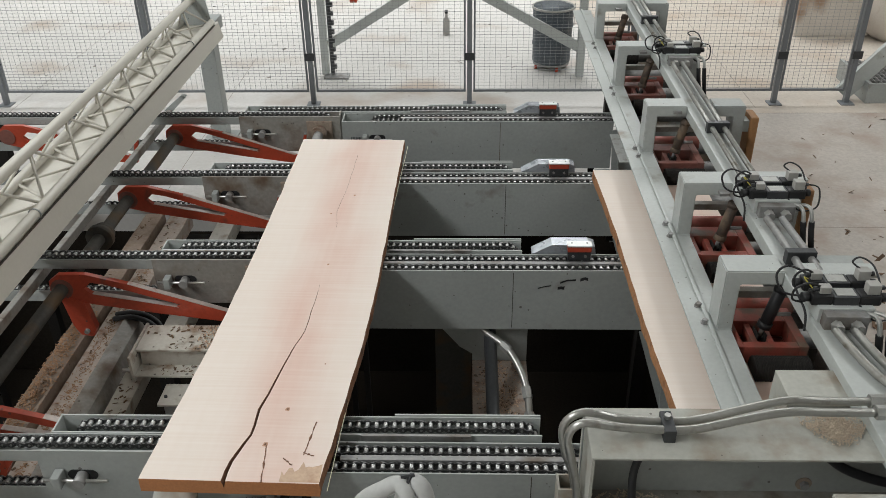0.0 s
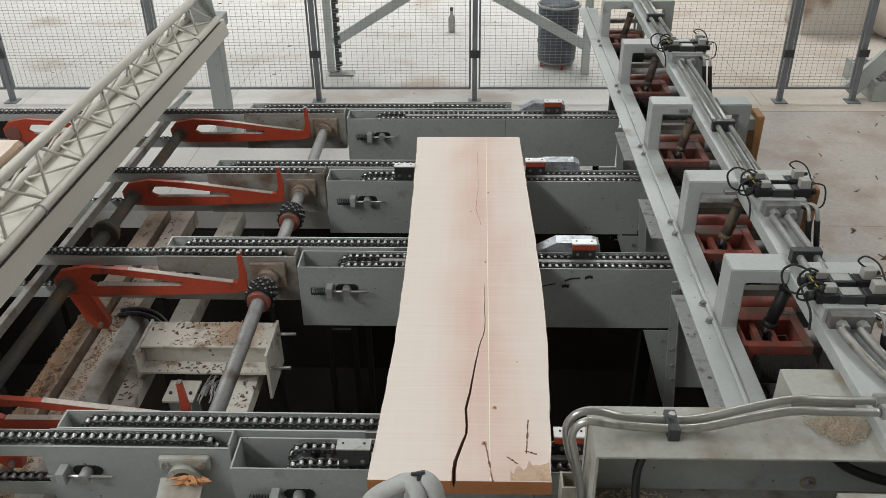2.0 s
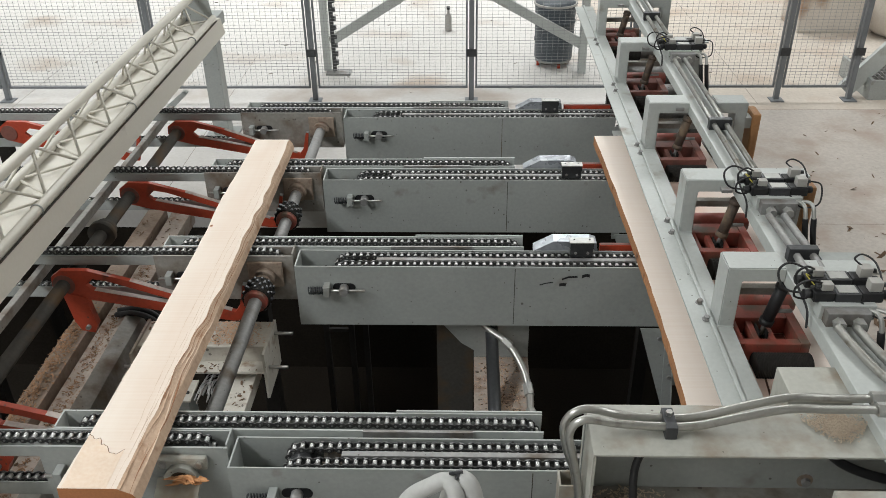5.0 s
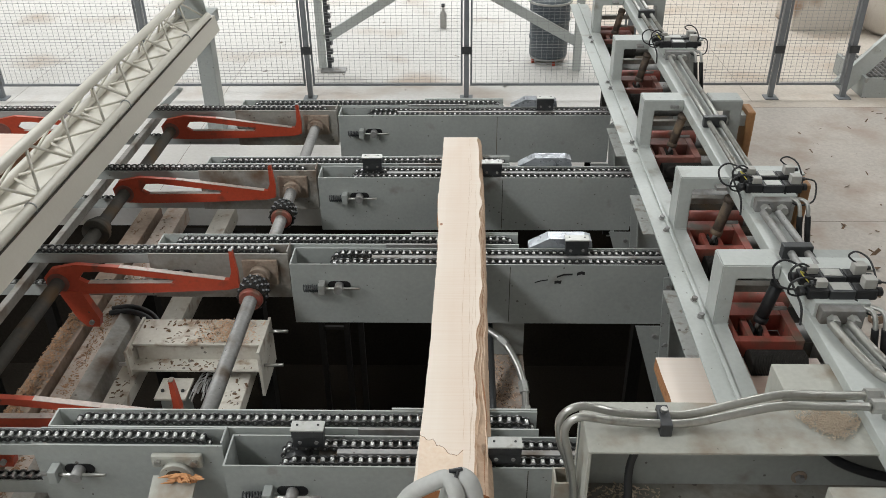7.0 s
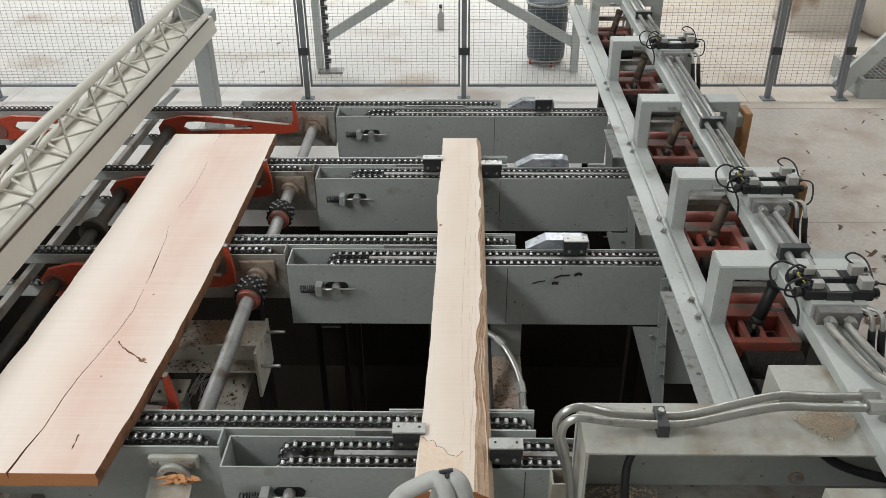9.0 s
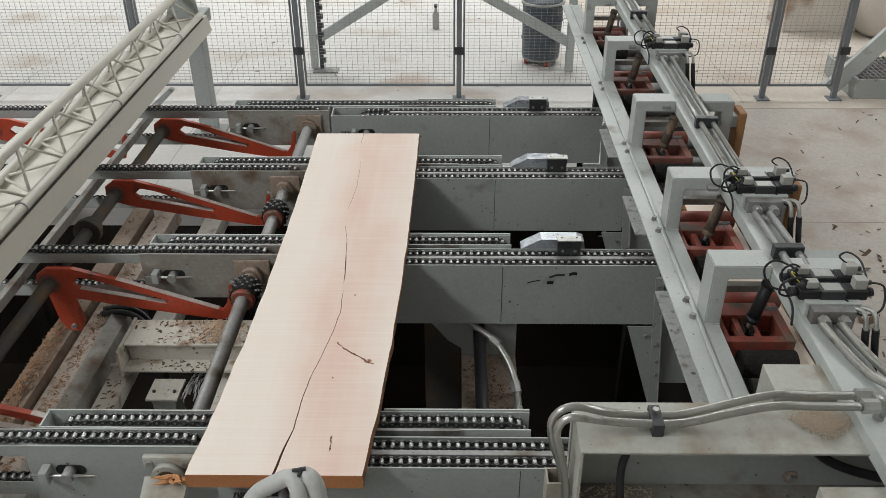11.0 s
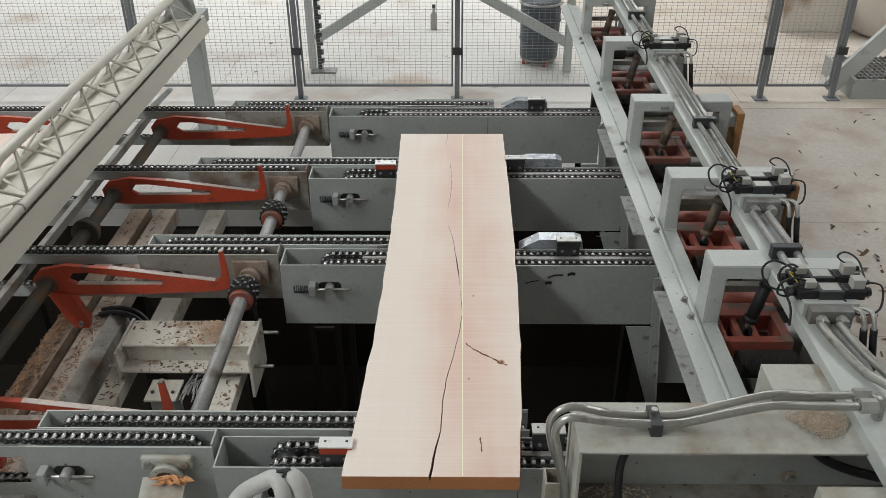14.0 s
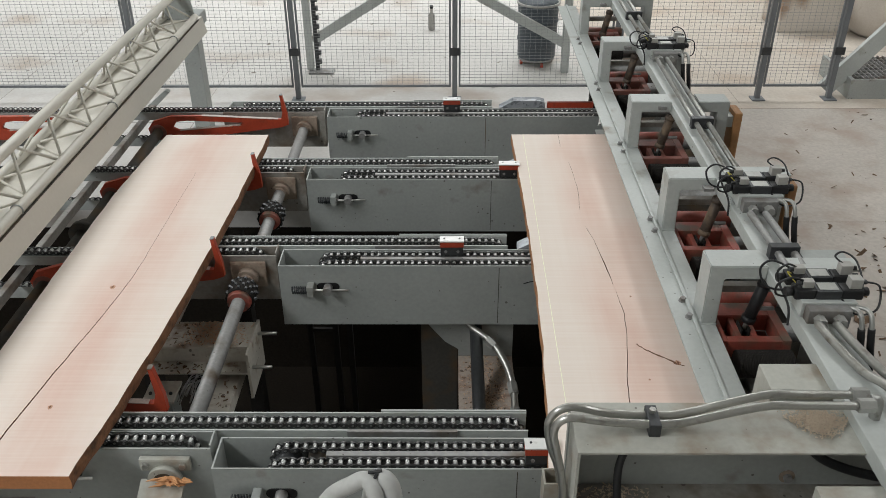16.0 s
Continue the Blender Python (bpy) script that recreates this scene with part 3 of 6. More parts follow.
FAR_ARMS = [kicker_arm(-2.98, 5.05, "kicker arms", False)]


# ---- lattice girder over the infeed ----
def lattice_girder():
    t = thing("lattice_girder", "pale grey lattice girder over the infeed chains", "girder")
    y0, y1 = 0.4, 6.24
    xr, xl, zb = -1.843, -2.10, 1.06
    part("trough_top", boxes((xl - 0.025, xr, y0, y1, zb + 0.11, zb + 0.118)), CREAM, t, "folded pale grey sheet")
    part("trough_side", plate_xz(bmesh.new(), [(xr - 0.006, zb + 0.11), (xr, zb + 0.11), (xr + 0.024, zb + 0.004), (xr + 0.017, zb + 0.004)], y0, y1), CREAM, t)
    part("trough_side", boxes((xl - 0.025, xl - 0.019, y0, y1, zb, zb + 0.11)), CREAM, t)
    part("trough_end", boxes((xl - 0.019, xr - 0.006, y1 - 0.006, y1, zb, zb + 0.11)), CREAM, t)
    # Shade under the tube, laid in as a solid dark strip.
    part("edge_strip", boxes((xr - 0.004, xr + 0.004, y0, y1 - 0.1, zb + 0.118, zb + 0.124)), DIRTY_SHADED, t, "dark strip painting the shaded gap below the tube")
    zr = zb + 0.118 + 0.024
    part("lower_tube", tube(bmesh.new(), [(xr - 0.022, y0, zr), (xr - 0.022, y1 - 0.1, zr)], 0.024, 14), CREAM, t, smooth=True)
    part("lower_tube", tube(bmesh.new(), [(xl + 0.012, y0, zr), (xl + 0.012, y1 - 0.1, zr)], 0.024, 14), CREAM, t, smooth=True)
    xt, zt = -1.985, 1.368
    part("upper_tube", tube(bmesh.new(), [(xt, y0, zt), (xt, y1 - 0.1, zt)], 0.026, 14), CREAM, t, smooth=True)
    step = 0.40
    k = 0
    y = y1 - 0.15
    while y > y0 + step:
        for xx in (xr - 0.022, xl + 0.012):
            part("lattice_bar", tubes(([(xx, y, zr), (xt, y - step / 2, zt)], 0.0072), ([(xt, y - step / 2, zt), (xx, y - step, zr)], 0.0072), seg=7), CREAM, t)
        part("cross_bar", tube(bmesh.new(), [(xr - 0.024, y, zr), (xl + 0.012, y - step * 0.5, zr)], 0.0072, 7), CREAM, t)
        part("cross_bar", tube(bmesh.new(), [(xl + 0.012, y - step * 0.5, zr), (xr - 0.024, y - step * 0.92, zr)], 0.0072, 7), CREAM, t)
        if k % 3 == 1:
            bm = bmesh.new()
            pts = [(xr - 0.022 + 0.026 * math.cos(a), y - 0.1, zr + 0.026 * math.sin(a)) for a in (math.pi * 2 * j / 16 for j in range(17))]
            tube(bm, pts, 0.004, 6)
            part("clip_ring", bm, GREY, t)
        k += 1
        y -= step
    bm = bmesh.new()
    plate_xz(bm, [(xl, zb + 0.12), (xr - 0.02, zb + 0.12), (xr - 0.06, zt + 0.1), (xt - 0.05, zt + 0.1)], y1 - 0.1, y1 - 0.09)
    part("end_plate", bm, GREY, t)
    part("column", boxes((-2.195, -2.06, 6.75, 6.89, 0.02, zb - 0.101), bevel=0.008), GREY, t, "grey box-section column")
    part("base_plate", boxes((-2.26, -1.99, 6.70, 6.94, 0.0, 0.02)), GREY, t)
    part("cantilever", boxes((-2.19, -2.00, 5.95, 6.89, zb - 0.10, zb - 0.002), bevel=0.004), GREY, t)
    part("end_stop", plate_xz(bmesh.new(), [(-2.125, 0.735), (-2.085, 0.712), (-1.955, 0.835), (-1.985, 0.85)], 5.58, 5.62), GREY_LIGHT, t)
    return t


lattice_girder()
# long sub-frame bar below the girder, painted duller to hold the shade there
tagged(part("cross_beam", boxes((-2.07, -2.038, 0.8, 5.5, 0.725, 0.775), bevel=0.004), GREY_DUST_SHADE), "longitudinal beam tying the infeed rails, its grey dulled for shade", "beam")


# ---- roller outfeed with hold-down rollers ----
SKEW = pose(0, 0, 0, 0, 0, -0.372)
PORTALS = (2.59, 3.298, 4.195, 5.213, 6.22)


def hold_down_frame():
    t = thing("hold_down_frame", "pale grey steel frame over the outfeed with angle brackets", "machine frame", SKEW)
    part("long_plate", boxes((0.826, 0.971, 1.98, 7.0, 1.035, 1.045), bevel=0.0015), GREY_LIGHT, t)
    part("stiffener", boxes((0.890, 0.904, 1.98, 7.0, 1.0455, 1.056), bevel=0.003), GREY_LIGHT, t, "raised welded strip along the plate")
    for y in PORTALS:
        bm = bmesh.new()
        plate_xz(bm, [(0.915, 1.0455), (0.973, 1.0455), (0.973, 1.244), (1.123, 1.244), (1.123, 1.301), (0.915, 1.301)], y, y + 0.12)
        bmesh.ops.bevel(bm, geom=[e for e in bm.edges if e.calc_face_angle(0) > 0.5], offset=0.004, segments=2, affect="EDGES")
        part("bracket", bm, GREY_LIGHT, t, "welded inverted-L bracket")
        bm = bmesh.new()
        plate_xz(bm, [(1.2605, 1.244), (1.365, 1.244), (1.365, 0.72), (1.425, 0.72), (1.425, 1.301), (1.2605, 1.301)], y, y + 0.12)
        bmesh.ops.bevel(bm, geom=[e for e in bm.edges if e.calc_face_angle(0) > 0.5], offset=0.004, segments=2, affect="EDGES")
        part("rear_bracket", bm, GREY, t, "inverted-L bracket behind the beam")
        part("cross_tie", boxes((0.9715, 1.365, y + 0.125, y + 0.16, 1.105, 1.135), bevel=0.003), GREY_DUST_SHADE, t, "dusty tie bar between the legs")
        part("weld", tube(bmesh.new(), [(0.915, y - 0.001, 1.047), (0.973, y - 0.001, 1.047)], 0.0035, 5), GREY_LIGHT, t, "weld bead")
    for y in (2.635, 2.745, 3.288, 3.396, 4.13, 4.233, 5.053, 5.163, 5.985, 6.09):
        bm = bmesh.new()
        hexnut(bm, (0.884, y, 1.0525), (0, 0, 1), 0.0115, 0.015)
        bolt = part("bolt", bm, STEEL_WORN, t)
        part("washer", tube(bmesh.new(), [(0.884, y, 1.0451), (0.884, y, 1.0475)], 0.0165, 14), STEEL_WORN, bolt)
    part("valve_beam", boxes((1.1235, 1.26, 1.2, 7.0, 1.232, 1.285), bevel=0.005), GREY_LIGHT, t, "pale grey box beam carrying the hydraulics")
    for y in (4.2, 3.36):
        part("guard_plate", boxes((1.462, 1.505, y, y + 0.13, 0.86, 1.235), bevel=0.012), RUST, t, "orange-brown guard plate")
        part("guard_arm", boxes((1.4255, 1.4615, y + 0.02, y + 0.09, 1.15, 1.21)), GREY, t)
    return t


hold_down_frame()


def side_channel():
    t = thing("side_channel", "grey posts, gussets and chipped flanges at the rail ends", "machine frame", SKEW)
    for y0, y1 in ((2.345, 3.066), (3.553, 3.954), (4.434, 4.836)):
        part("top_flange", boxes((0.845, 0.985, y0, y1, 0.866, 0.874), bevel=0.001), FLANGE, t, "chipped pale top flange")
    for row in ROWS[:3]:
        y = row - 0.012
        part("gusset", plate_xz(bmesh.new(), [(0.79, 0.553), (0.905, 0.553), (0.955, 0.06), (0.945, 0.06)], y, y + 0.006), GREY, t, "tapered grey gusset under the rail end")
        part("post", plate_xz(bmesh.new(), [(0.886, 0.832), (0.916, 0.835), (0.985, 0.02), (0.94, 0.02)], y - 0.016, y - 0.006), GREY, t, "flat grey upright with bolts")
        part("post_edge", plate_xz(bmesh.new(), [(0.9165, 0.835), (0.9225, 0.835), (0.9915, 0.02), (0.9855, 0.02)], y - 0.018, y + 0.03), GREY_LIGHT, t, "bright folded edge of the upright")
        part("end_panel", boxes((0.94, 1.36, row + 0.03, row + 0.036, 0.18, 0.80)), GREY, t, "blue-grey end panel")
        for k, z in enumerate((0.79, 0.50, 0.46, 0.36, 0.28)):
            bm = bmesh.new()
            hexnut(bm, (0.905 + 0.085 * (0.83 - z) - (0.05 if k == 1 else 0.0), y - 0.019 if k != 1 else y - 0.004, z), (0, 1, 0), 0.011, 0.012)
            part("bolt", bm, STEEL_WORN, t)
    part("ribbed_mat", boxes(*[(1.0 + 0.016 * k, 1.009 + 0.016 * k, 2.5, 3.2, 0.10, 0.13) for k in range(16)]), BLACK, t, "black ribbed hoses lying under the bed")
    # Support block painted near-black to sink into the pit's shade.
    part("mat_rest", boxes((0.99, 1.27, 2.5, 3.2, -1.6, 0.0995)), STEEL_DARK_SHADED, t)


side_channel()


def outfeed_roller(y):
    t = thing("outfeed_roller", "dark steel outfeed roller under the boards", "roller", group="outfeed rollers")
    part("drum", tube(bmesh.new(), [(1.10, y, 0.845), (1.50, y, 0.845)], 0.04, 20), STEEL_WORN, t, smooth=False)
    part("axle", tube(bmesh.new(), [(1.09, y, 0.845), (1.54, y, 0.845)], 0.015, 10), STEEL_WORN, t)


for y in (-2.4, -1.8, -1.2, -0.6, 0.0, 0.6, 1.2, 1.7, 2.15, 2.45, 2.8, 3.05, 3.5, 3.75, 4.0, 4.4, 4.7, 5.2, 5.6, 6.0, 6.4):
    outfeed_roller(y)
bed = thing("outfeed_bed", "dark patchy outfeed bed under the rollers", "machine bed")
part("side_rail", boxes((1.07, 1.09, -2.6, 6.8, 0.72, 0.87)), DIRTY_SHADED, bed)
part("side_rail", boxes((1.54, 1.56, -2.6, 6.8, 0.72, 0.90)), DIRTY_SHADED, bed)
part("bed_plate", boxes((1.09, 1.54, -2.6, 6.8, 0.70, 0.72)), DIRTY_SHADED, bed)
for y in (1.5, 3.0, 4.5, 6.5):
    # Pit-side leg: same grey steel, painted near-black for the shade.
    tagged(part("bed_leg", boxes((1.12, 1.20, y, y + 0.08, 0 if y > 5.6 else -1.6, 0.70)), STEEL_DARK_SHADED), "grey steel leg of the outfeed bed", "leg", "bed legs")
    tagged(part("bed_leg", boxes((1.42, 1.5, y, y + 0.08, 0, 0.70)), GREY), "grey steel leg of the outfeed bed", "leg", "bed legs")


CYL_DUSTY = mat("cylinder_under_sawdust", (0.075, 0.055, 0.042), 0.7, vary=0.3, dirt=(0.20, 0.14, 0.09), dirt_amount=0.5, dirt_scale=4)


def press_roller(y):
    """A red swinging frame with a red tube, a ribbed roller and a hydraulic cylinder."""
    t = thing("press_roller", "dull red hold-down roller frame with hydraulic cylinder", "press roller", group="press rollers")
    part("pivot_tube", tube(bmesh.new(), [(0.99, y + 0.27, 1.0), (1.29, y + 0.27, 1.0)], 0.04, 24), RED_FRAME, t, "dull red pivot tube", smooth=False)
    y -= 0.05
    paint = RED_DULL if y > 3.6 else RED_FRAME
    part("swing_frame", boxes((0.985, 1.015, y, y + 0.25, 0.955, 1.03), (1.215, 1.25, y, y + 0.25, 0.955, 1.03), (1.015, 1.215, y, y + 0.035, 0.955, 1.028), (1.015, 1.215, y + 0.165, y + 0.25, 0.955, 1.028), bevel=0.003), paint, t)
    for x in (1.060, 1.120):
        part("web", boxes((x, x + 0.022, y + 0.0355, y + 0.1645, 0.957, 1.015), bevel=0.002), paint, t)
    part("floor_plate", boxes((1.016, 1.214, y + 0.0355, y + 0.1645, 0.945, 0.954)), RED_DULL, t)
    bm = bmesh.new()
    rs = []
    pts = []
    for k in range(71):
        pts.append((1.04 + 0.20 * k / 70, y - 0.05, 0.965))
        rs.append(0.052 if k % 2 else 0.0500)
    tube(bm, pts, rs, 18)
    for f in bm.faces:
        f.smooth = False
    part("ribbed_roller", bm, STEEL_DARK_SHADED, t, "dark ribbed steel roller")
    a, b = Vector((1.101, y + 0.10, 1.0)), Vector((1.156, y + 0.115, 1.225))
    bm = tubes(([a.lerp(b, 0.22), b], 0.023), ([a.lerp(b, 0.2), a.lerp(b, 0.3)], 0.027), ([a.lerp(b, 0.88), a.lerp(b, 0.98)], 0.0265), seg=14)
    part("cylinder", bm, CYL_DUSTY if y > 3.0 else BLACK, t, "dark hydraulic cylinder")
    part("piston_rod", tube(bmesh.new(), [a, a.lerp(b, 0.32)], 0.009, 10), STEEL_WORN, t)
    for dx in (-0.018, 0.012):
        part("clevis_plate", boxes((a.x + dx, a.x + dx + 0.006, y + 0.07, y + 0.13, 0.98, 1.03), bevel=0.002), STEEL_DARK_SHADED, t, "dark clevis plate")
    part("clevis_pin", tube(bmesh.new(), [(a.x - 0.03, y + 0.10, 1.005), (a.x + 0.03, y + 0.10, 1.005)], 0.007, 8), STEEL_WORN, t)
    part("port_pipe", tube(bmesh.new(), [(a.lerp(b, 0.45).x + 0.02, a.lerp(b, 0.45).y, a.lerp(b, 0.45).z), (a.lerp(b, 0.45).x + 0.075, a.lerp(b, 0.45).y, a.lerp(b, 0.45).z)], 0.008, 8), STEEL_WORN, t)
    part("cylinder_pin", boxes((1.08, 1.122, y + 0.095, y + 0.13, 1.262, 1.276)), STEEL_WORN, t)


for y in (2.55, 3.20, 4.13, 5.13, 6.13):
    press_roller(y)


def valve_block(x, y):
    """Two solenoid valves on an aluminium manifold with plugs and looped cables."""
    t = thing("valve_block", "hydraulic valve block with black solenoids and pale plugs", "valve", SKEW @ pose(x, y, 1.285), "valve blocks")
    part("manifold", boxes((-0.03, 0.15, -0.09, 0.15, 0.0, 0.055), bevel=0.003), GREY_LIGHT, t, "pale grey manifold plate")
    for dy in (-0.045, 0.05):
        part("valve_body", boxes((0.0, 0.1, dy - 0.033, dy + 0.033, 0.055, 0.108), bevel=0.004), DARK_METAL, t, "dark valve body")
        part("name_plate", boxes((0.012, 0.088, dy - 0.024, dy + 0.024, 0.1085, 0.111)), ALU, t, "small silver name plate")
        for s, xa, xb in ((-1, -0.085, 0.0), (1, 0.1, 0.19)):
            part("solenoid", boxes((xa, xb, dy - 0.03, dy + 0.03, 0.057, 0.11), bevel=0.01), BLACK, t, "black solenoid coil")
        part("plug", boxes((-0.055, -0.01, dy - 0.016, dy + 0.016, 0.11, 0.145), bevel=0.004), PLASTIC, t, "pale grey plug")
        part("plug", boxes((0.13, 0.18, dy - 0.02, dy + 0.02, 0.11, 0.16), bevel=0.004), PLASTIC, t, "pale grey plug")
    loop = [(-0.04, -0.045, 0.135), (-0.10, -0.05, 0.16), (-0.15, -0.05, 0.13), (-0.15, -0.045, 0.07), (-0.10, -0.04, 0.055), (-0.06, -0.03, 0.10)]
    part("cable", tube(bmesh.new(), smooth_path(loop), 0.005, 6), BLACK, t, "looped black cable")
    loop = [(-0.04, 0.05, 0.135), (-0.09, 0.03, 0.17), (-0.13, 0.02, 0.14), (-0.12, 0.0, 0.08), (-0.10, -0.07, 0.02), (-0.10, -0.10, -0.06)]
    part("cable", tube(bmesh.new(), smooth_path(loop), 0.005, 6), BLACK, t, "black cable running down")
    loop = [(0.155, 0.05, 0.15), (0.12, 0.08, 0.175), (0.16, 0.10, 0.185), (0.20, 0.06, 0.165), (0.205, -0.02, 0.1), (0.17, -0.06, 0.08)]
    part("cable", tube(bmesh.new(), smooth_path(loop), 0.0045, 6), BLACK, t, "looped black cable")
    part("cable", tube(bmesh.new(), smooth_path([(-0.06, -0.02, 0.1), (-0.10, 0.0, 0.15), (-0.07, 0.03, 0.12)]), 0.003, 5), mat_yellow, t, "yellow green earth wire")
    for dy in (-0.045, 0.05):
        part("coil_nut", tube(bmesh.new(), [(-0.115, dy, 0.083), (-0.085, dy, 0.083)], 0.02, 12), BLACK, t, "black coil end nut")
        part("coil_nut", tube(bmesh.new(), [(0.19, dy, 0.083), (0.215, dy, 0.083)], 0.02, 12), BLACK, t, "black coil end nut")
        part("gland", tube(bmesh.new(), [(-0.075, dy, 0.128), (-0.055, dy, 0.128)], 0.011, 8), DARK_METAL, t, "dark cable gland")
        part("gland", tube(bmesh.new(), [(0.18, dy, 0.135), (0.20, dy, 0.135)], 0.011, 8), DARK_METAL, t, "dark cable gland")
    loop = [(0.2, -0.045, 0.135), (0.25, -0.06, 0.12), (0.24, -0.10, 0.03), (0.15, -0.12, 0.02), (0.1, -0.08, 0.07)]
    part("cable", tube(bmesh.new(), smooth_path(loop), 0.0045, 6), BLACK, t, "looped black cable")
    loop = [(-0.06, 0.05, 0.13), (-0.14, 0.07, 0.16), (-0.19, 0.05, 0.13), (-0.18, 0.0, 0.08), (-0.12, -0.02, 0.07), (-0.07, -0.045, 0.12)]
    part("cable", tube(bmesh.new(), smooth_path(loop), 0.005, 6), BLACK, t, "looped black cable")
    for dx in (0.145, 0.185):
        part("elbow", tube(bmesh.new(), smooth_path([(dx - 0.03, -0.10, 0.045), (dx, -0.125, 0.05), (dx + 0.012, -0.15, 0.03), (dx + 0.016, -0.17, -0.03)]), 0.010, 8), ALU, t, "bent steel elbow")
        part("black_hose", tube(bmesh.new(), smooth_path([(dx + 0.016, -0.165, -0.02), (dx + 0.02, -0.18, -0.09), (dx + 0.03, -0.2, -0.2), (dx + 0.05, -0.22, -0.45)]), 0.015, 8), BLACK, t, "black hydraulic hose")
    part("top_plate", boxes((-0.02, 0.29, 0.151, 0.24, 0.03, 0.045), bevel=0.002), GREY_LIGHT, t, "pale grey overhanging plate")
    part("port_block", boxes((-0.02, 0.12, -0.13, -0.09, -0.02, 0.05), bevel=0.003), STEEL_WORN, t)
    for dx in (0.015, 0.08):
        part("fitting", tube(bmesh.new(), [(dx, -0.165, 0.02), (dx, -0.125, 0.02)], 0.019, 6), ALU, t, "hexagonal pipe fitting")
    for ob in t.children:
        if ob.name.split(".")[0] not in ("manifold", "port_block", "fitting"):
            ob.data.transform(Matrix.Translation((0.02, 0.0, 0.0)) @ Matrix.Diagonal((0.82, 0.9, 0.72, 1.0)) @ Matrix.Translation((0, 0, 0.012)))
    return t


mat_yellow = mat("yellow_wire", (0.55, 0.48, 0.08), 0.5)
for x, y in ((1.165, 2.395), (1.172, 3.15), (1.18, 5.015)):
    valve_block(x, y)


def hydraulic_pipes():
    t = thing("hydraulic_pipes", "pair of zinc-plated hydraulic pipes along the beam", "pipes", SKEW)
    for dx in (-0.032, 0.027):
        x = 1.20 + dx
        part("pipe", tube(bmesh.new(), smooth_path([(x, 2.98, 1.305), (x + 0.01, 2.87, 1.30), (x + 0.008, 2.7, 1.31), (x, 2.5, 1.32)]), 0.014, 10), STEEL_WORN, t, "grey hose-like pipe")
        part("pipe", tube(bmesh.new(), [(x, 3.29, 1.312), (x + 0.004, 4.86, 1.312)], 0.0125, 10), DULL_TUBE, t)
        part("pipe", tube(bmesh.new(), [(x, 5.16, 1.312), (x, 7.0, 1.312)], 0.0125, 10), DULL_TUBE, t)
        part("pipe", tube(bmesh.new(), smooth_path([(x, 2.24, 1.305), (x + 0.015, 2.13, 1.306), (x + 0.05, 2.0, 1.302), (x + 0.085, 1.9, 1.318), (x + 0.10, 1.7, 1.33)]), 0.014, 10), TUBE, t)
    for y in (2.66, 3.875, 5.745):
        part("pipe_clamp", boxes((1.145, 1.252, y, y + 0.035, 1.286, 1.34), bevel=0.003), DARK_METAL, t, "dark pipe clamp")


hydraulic_pipes()


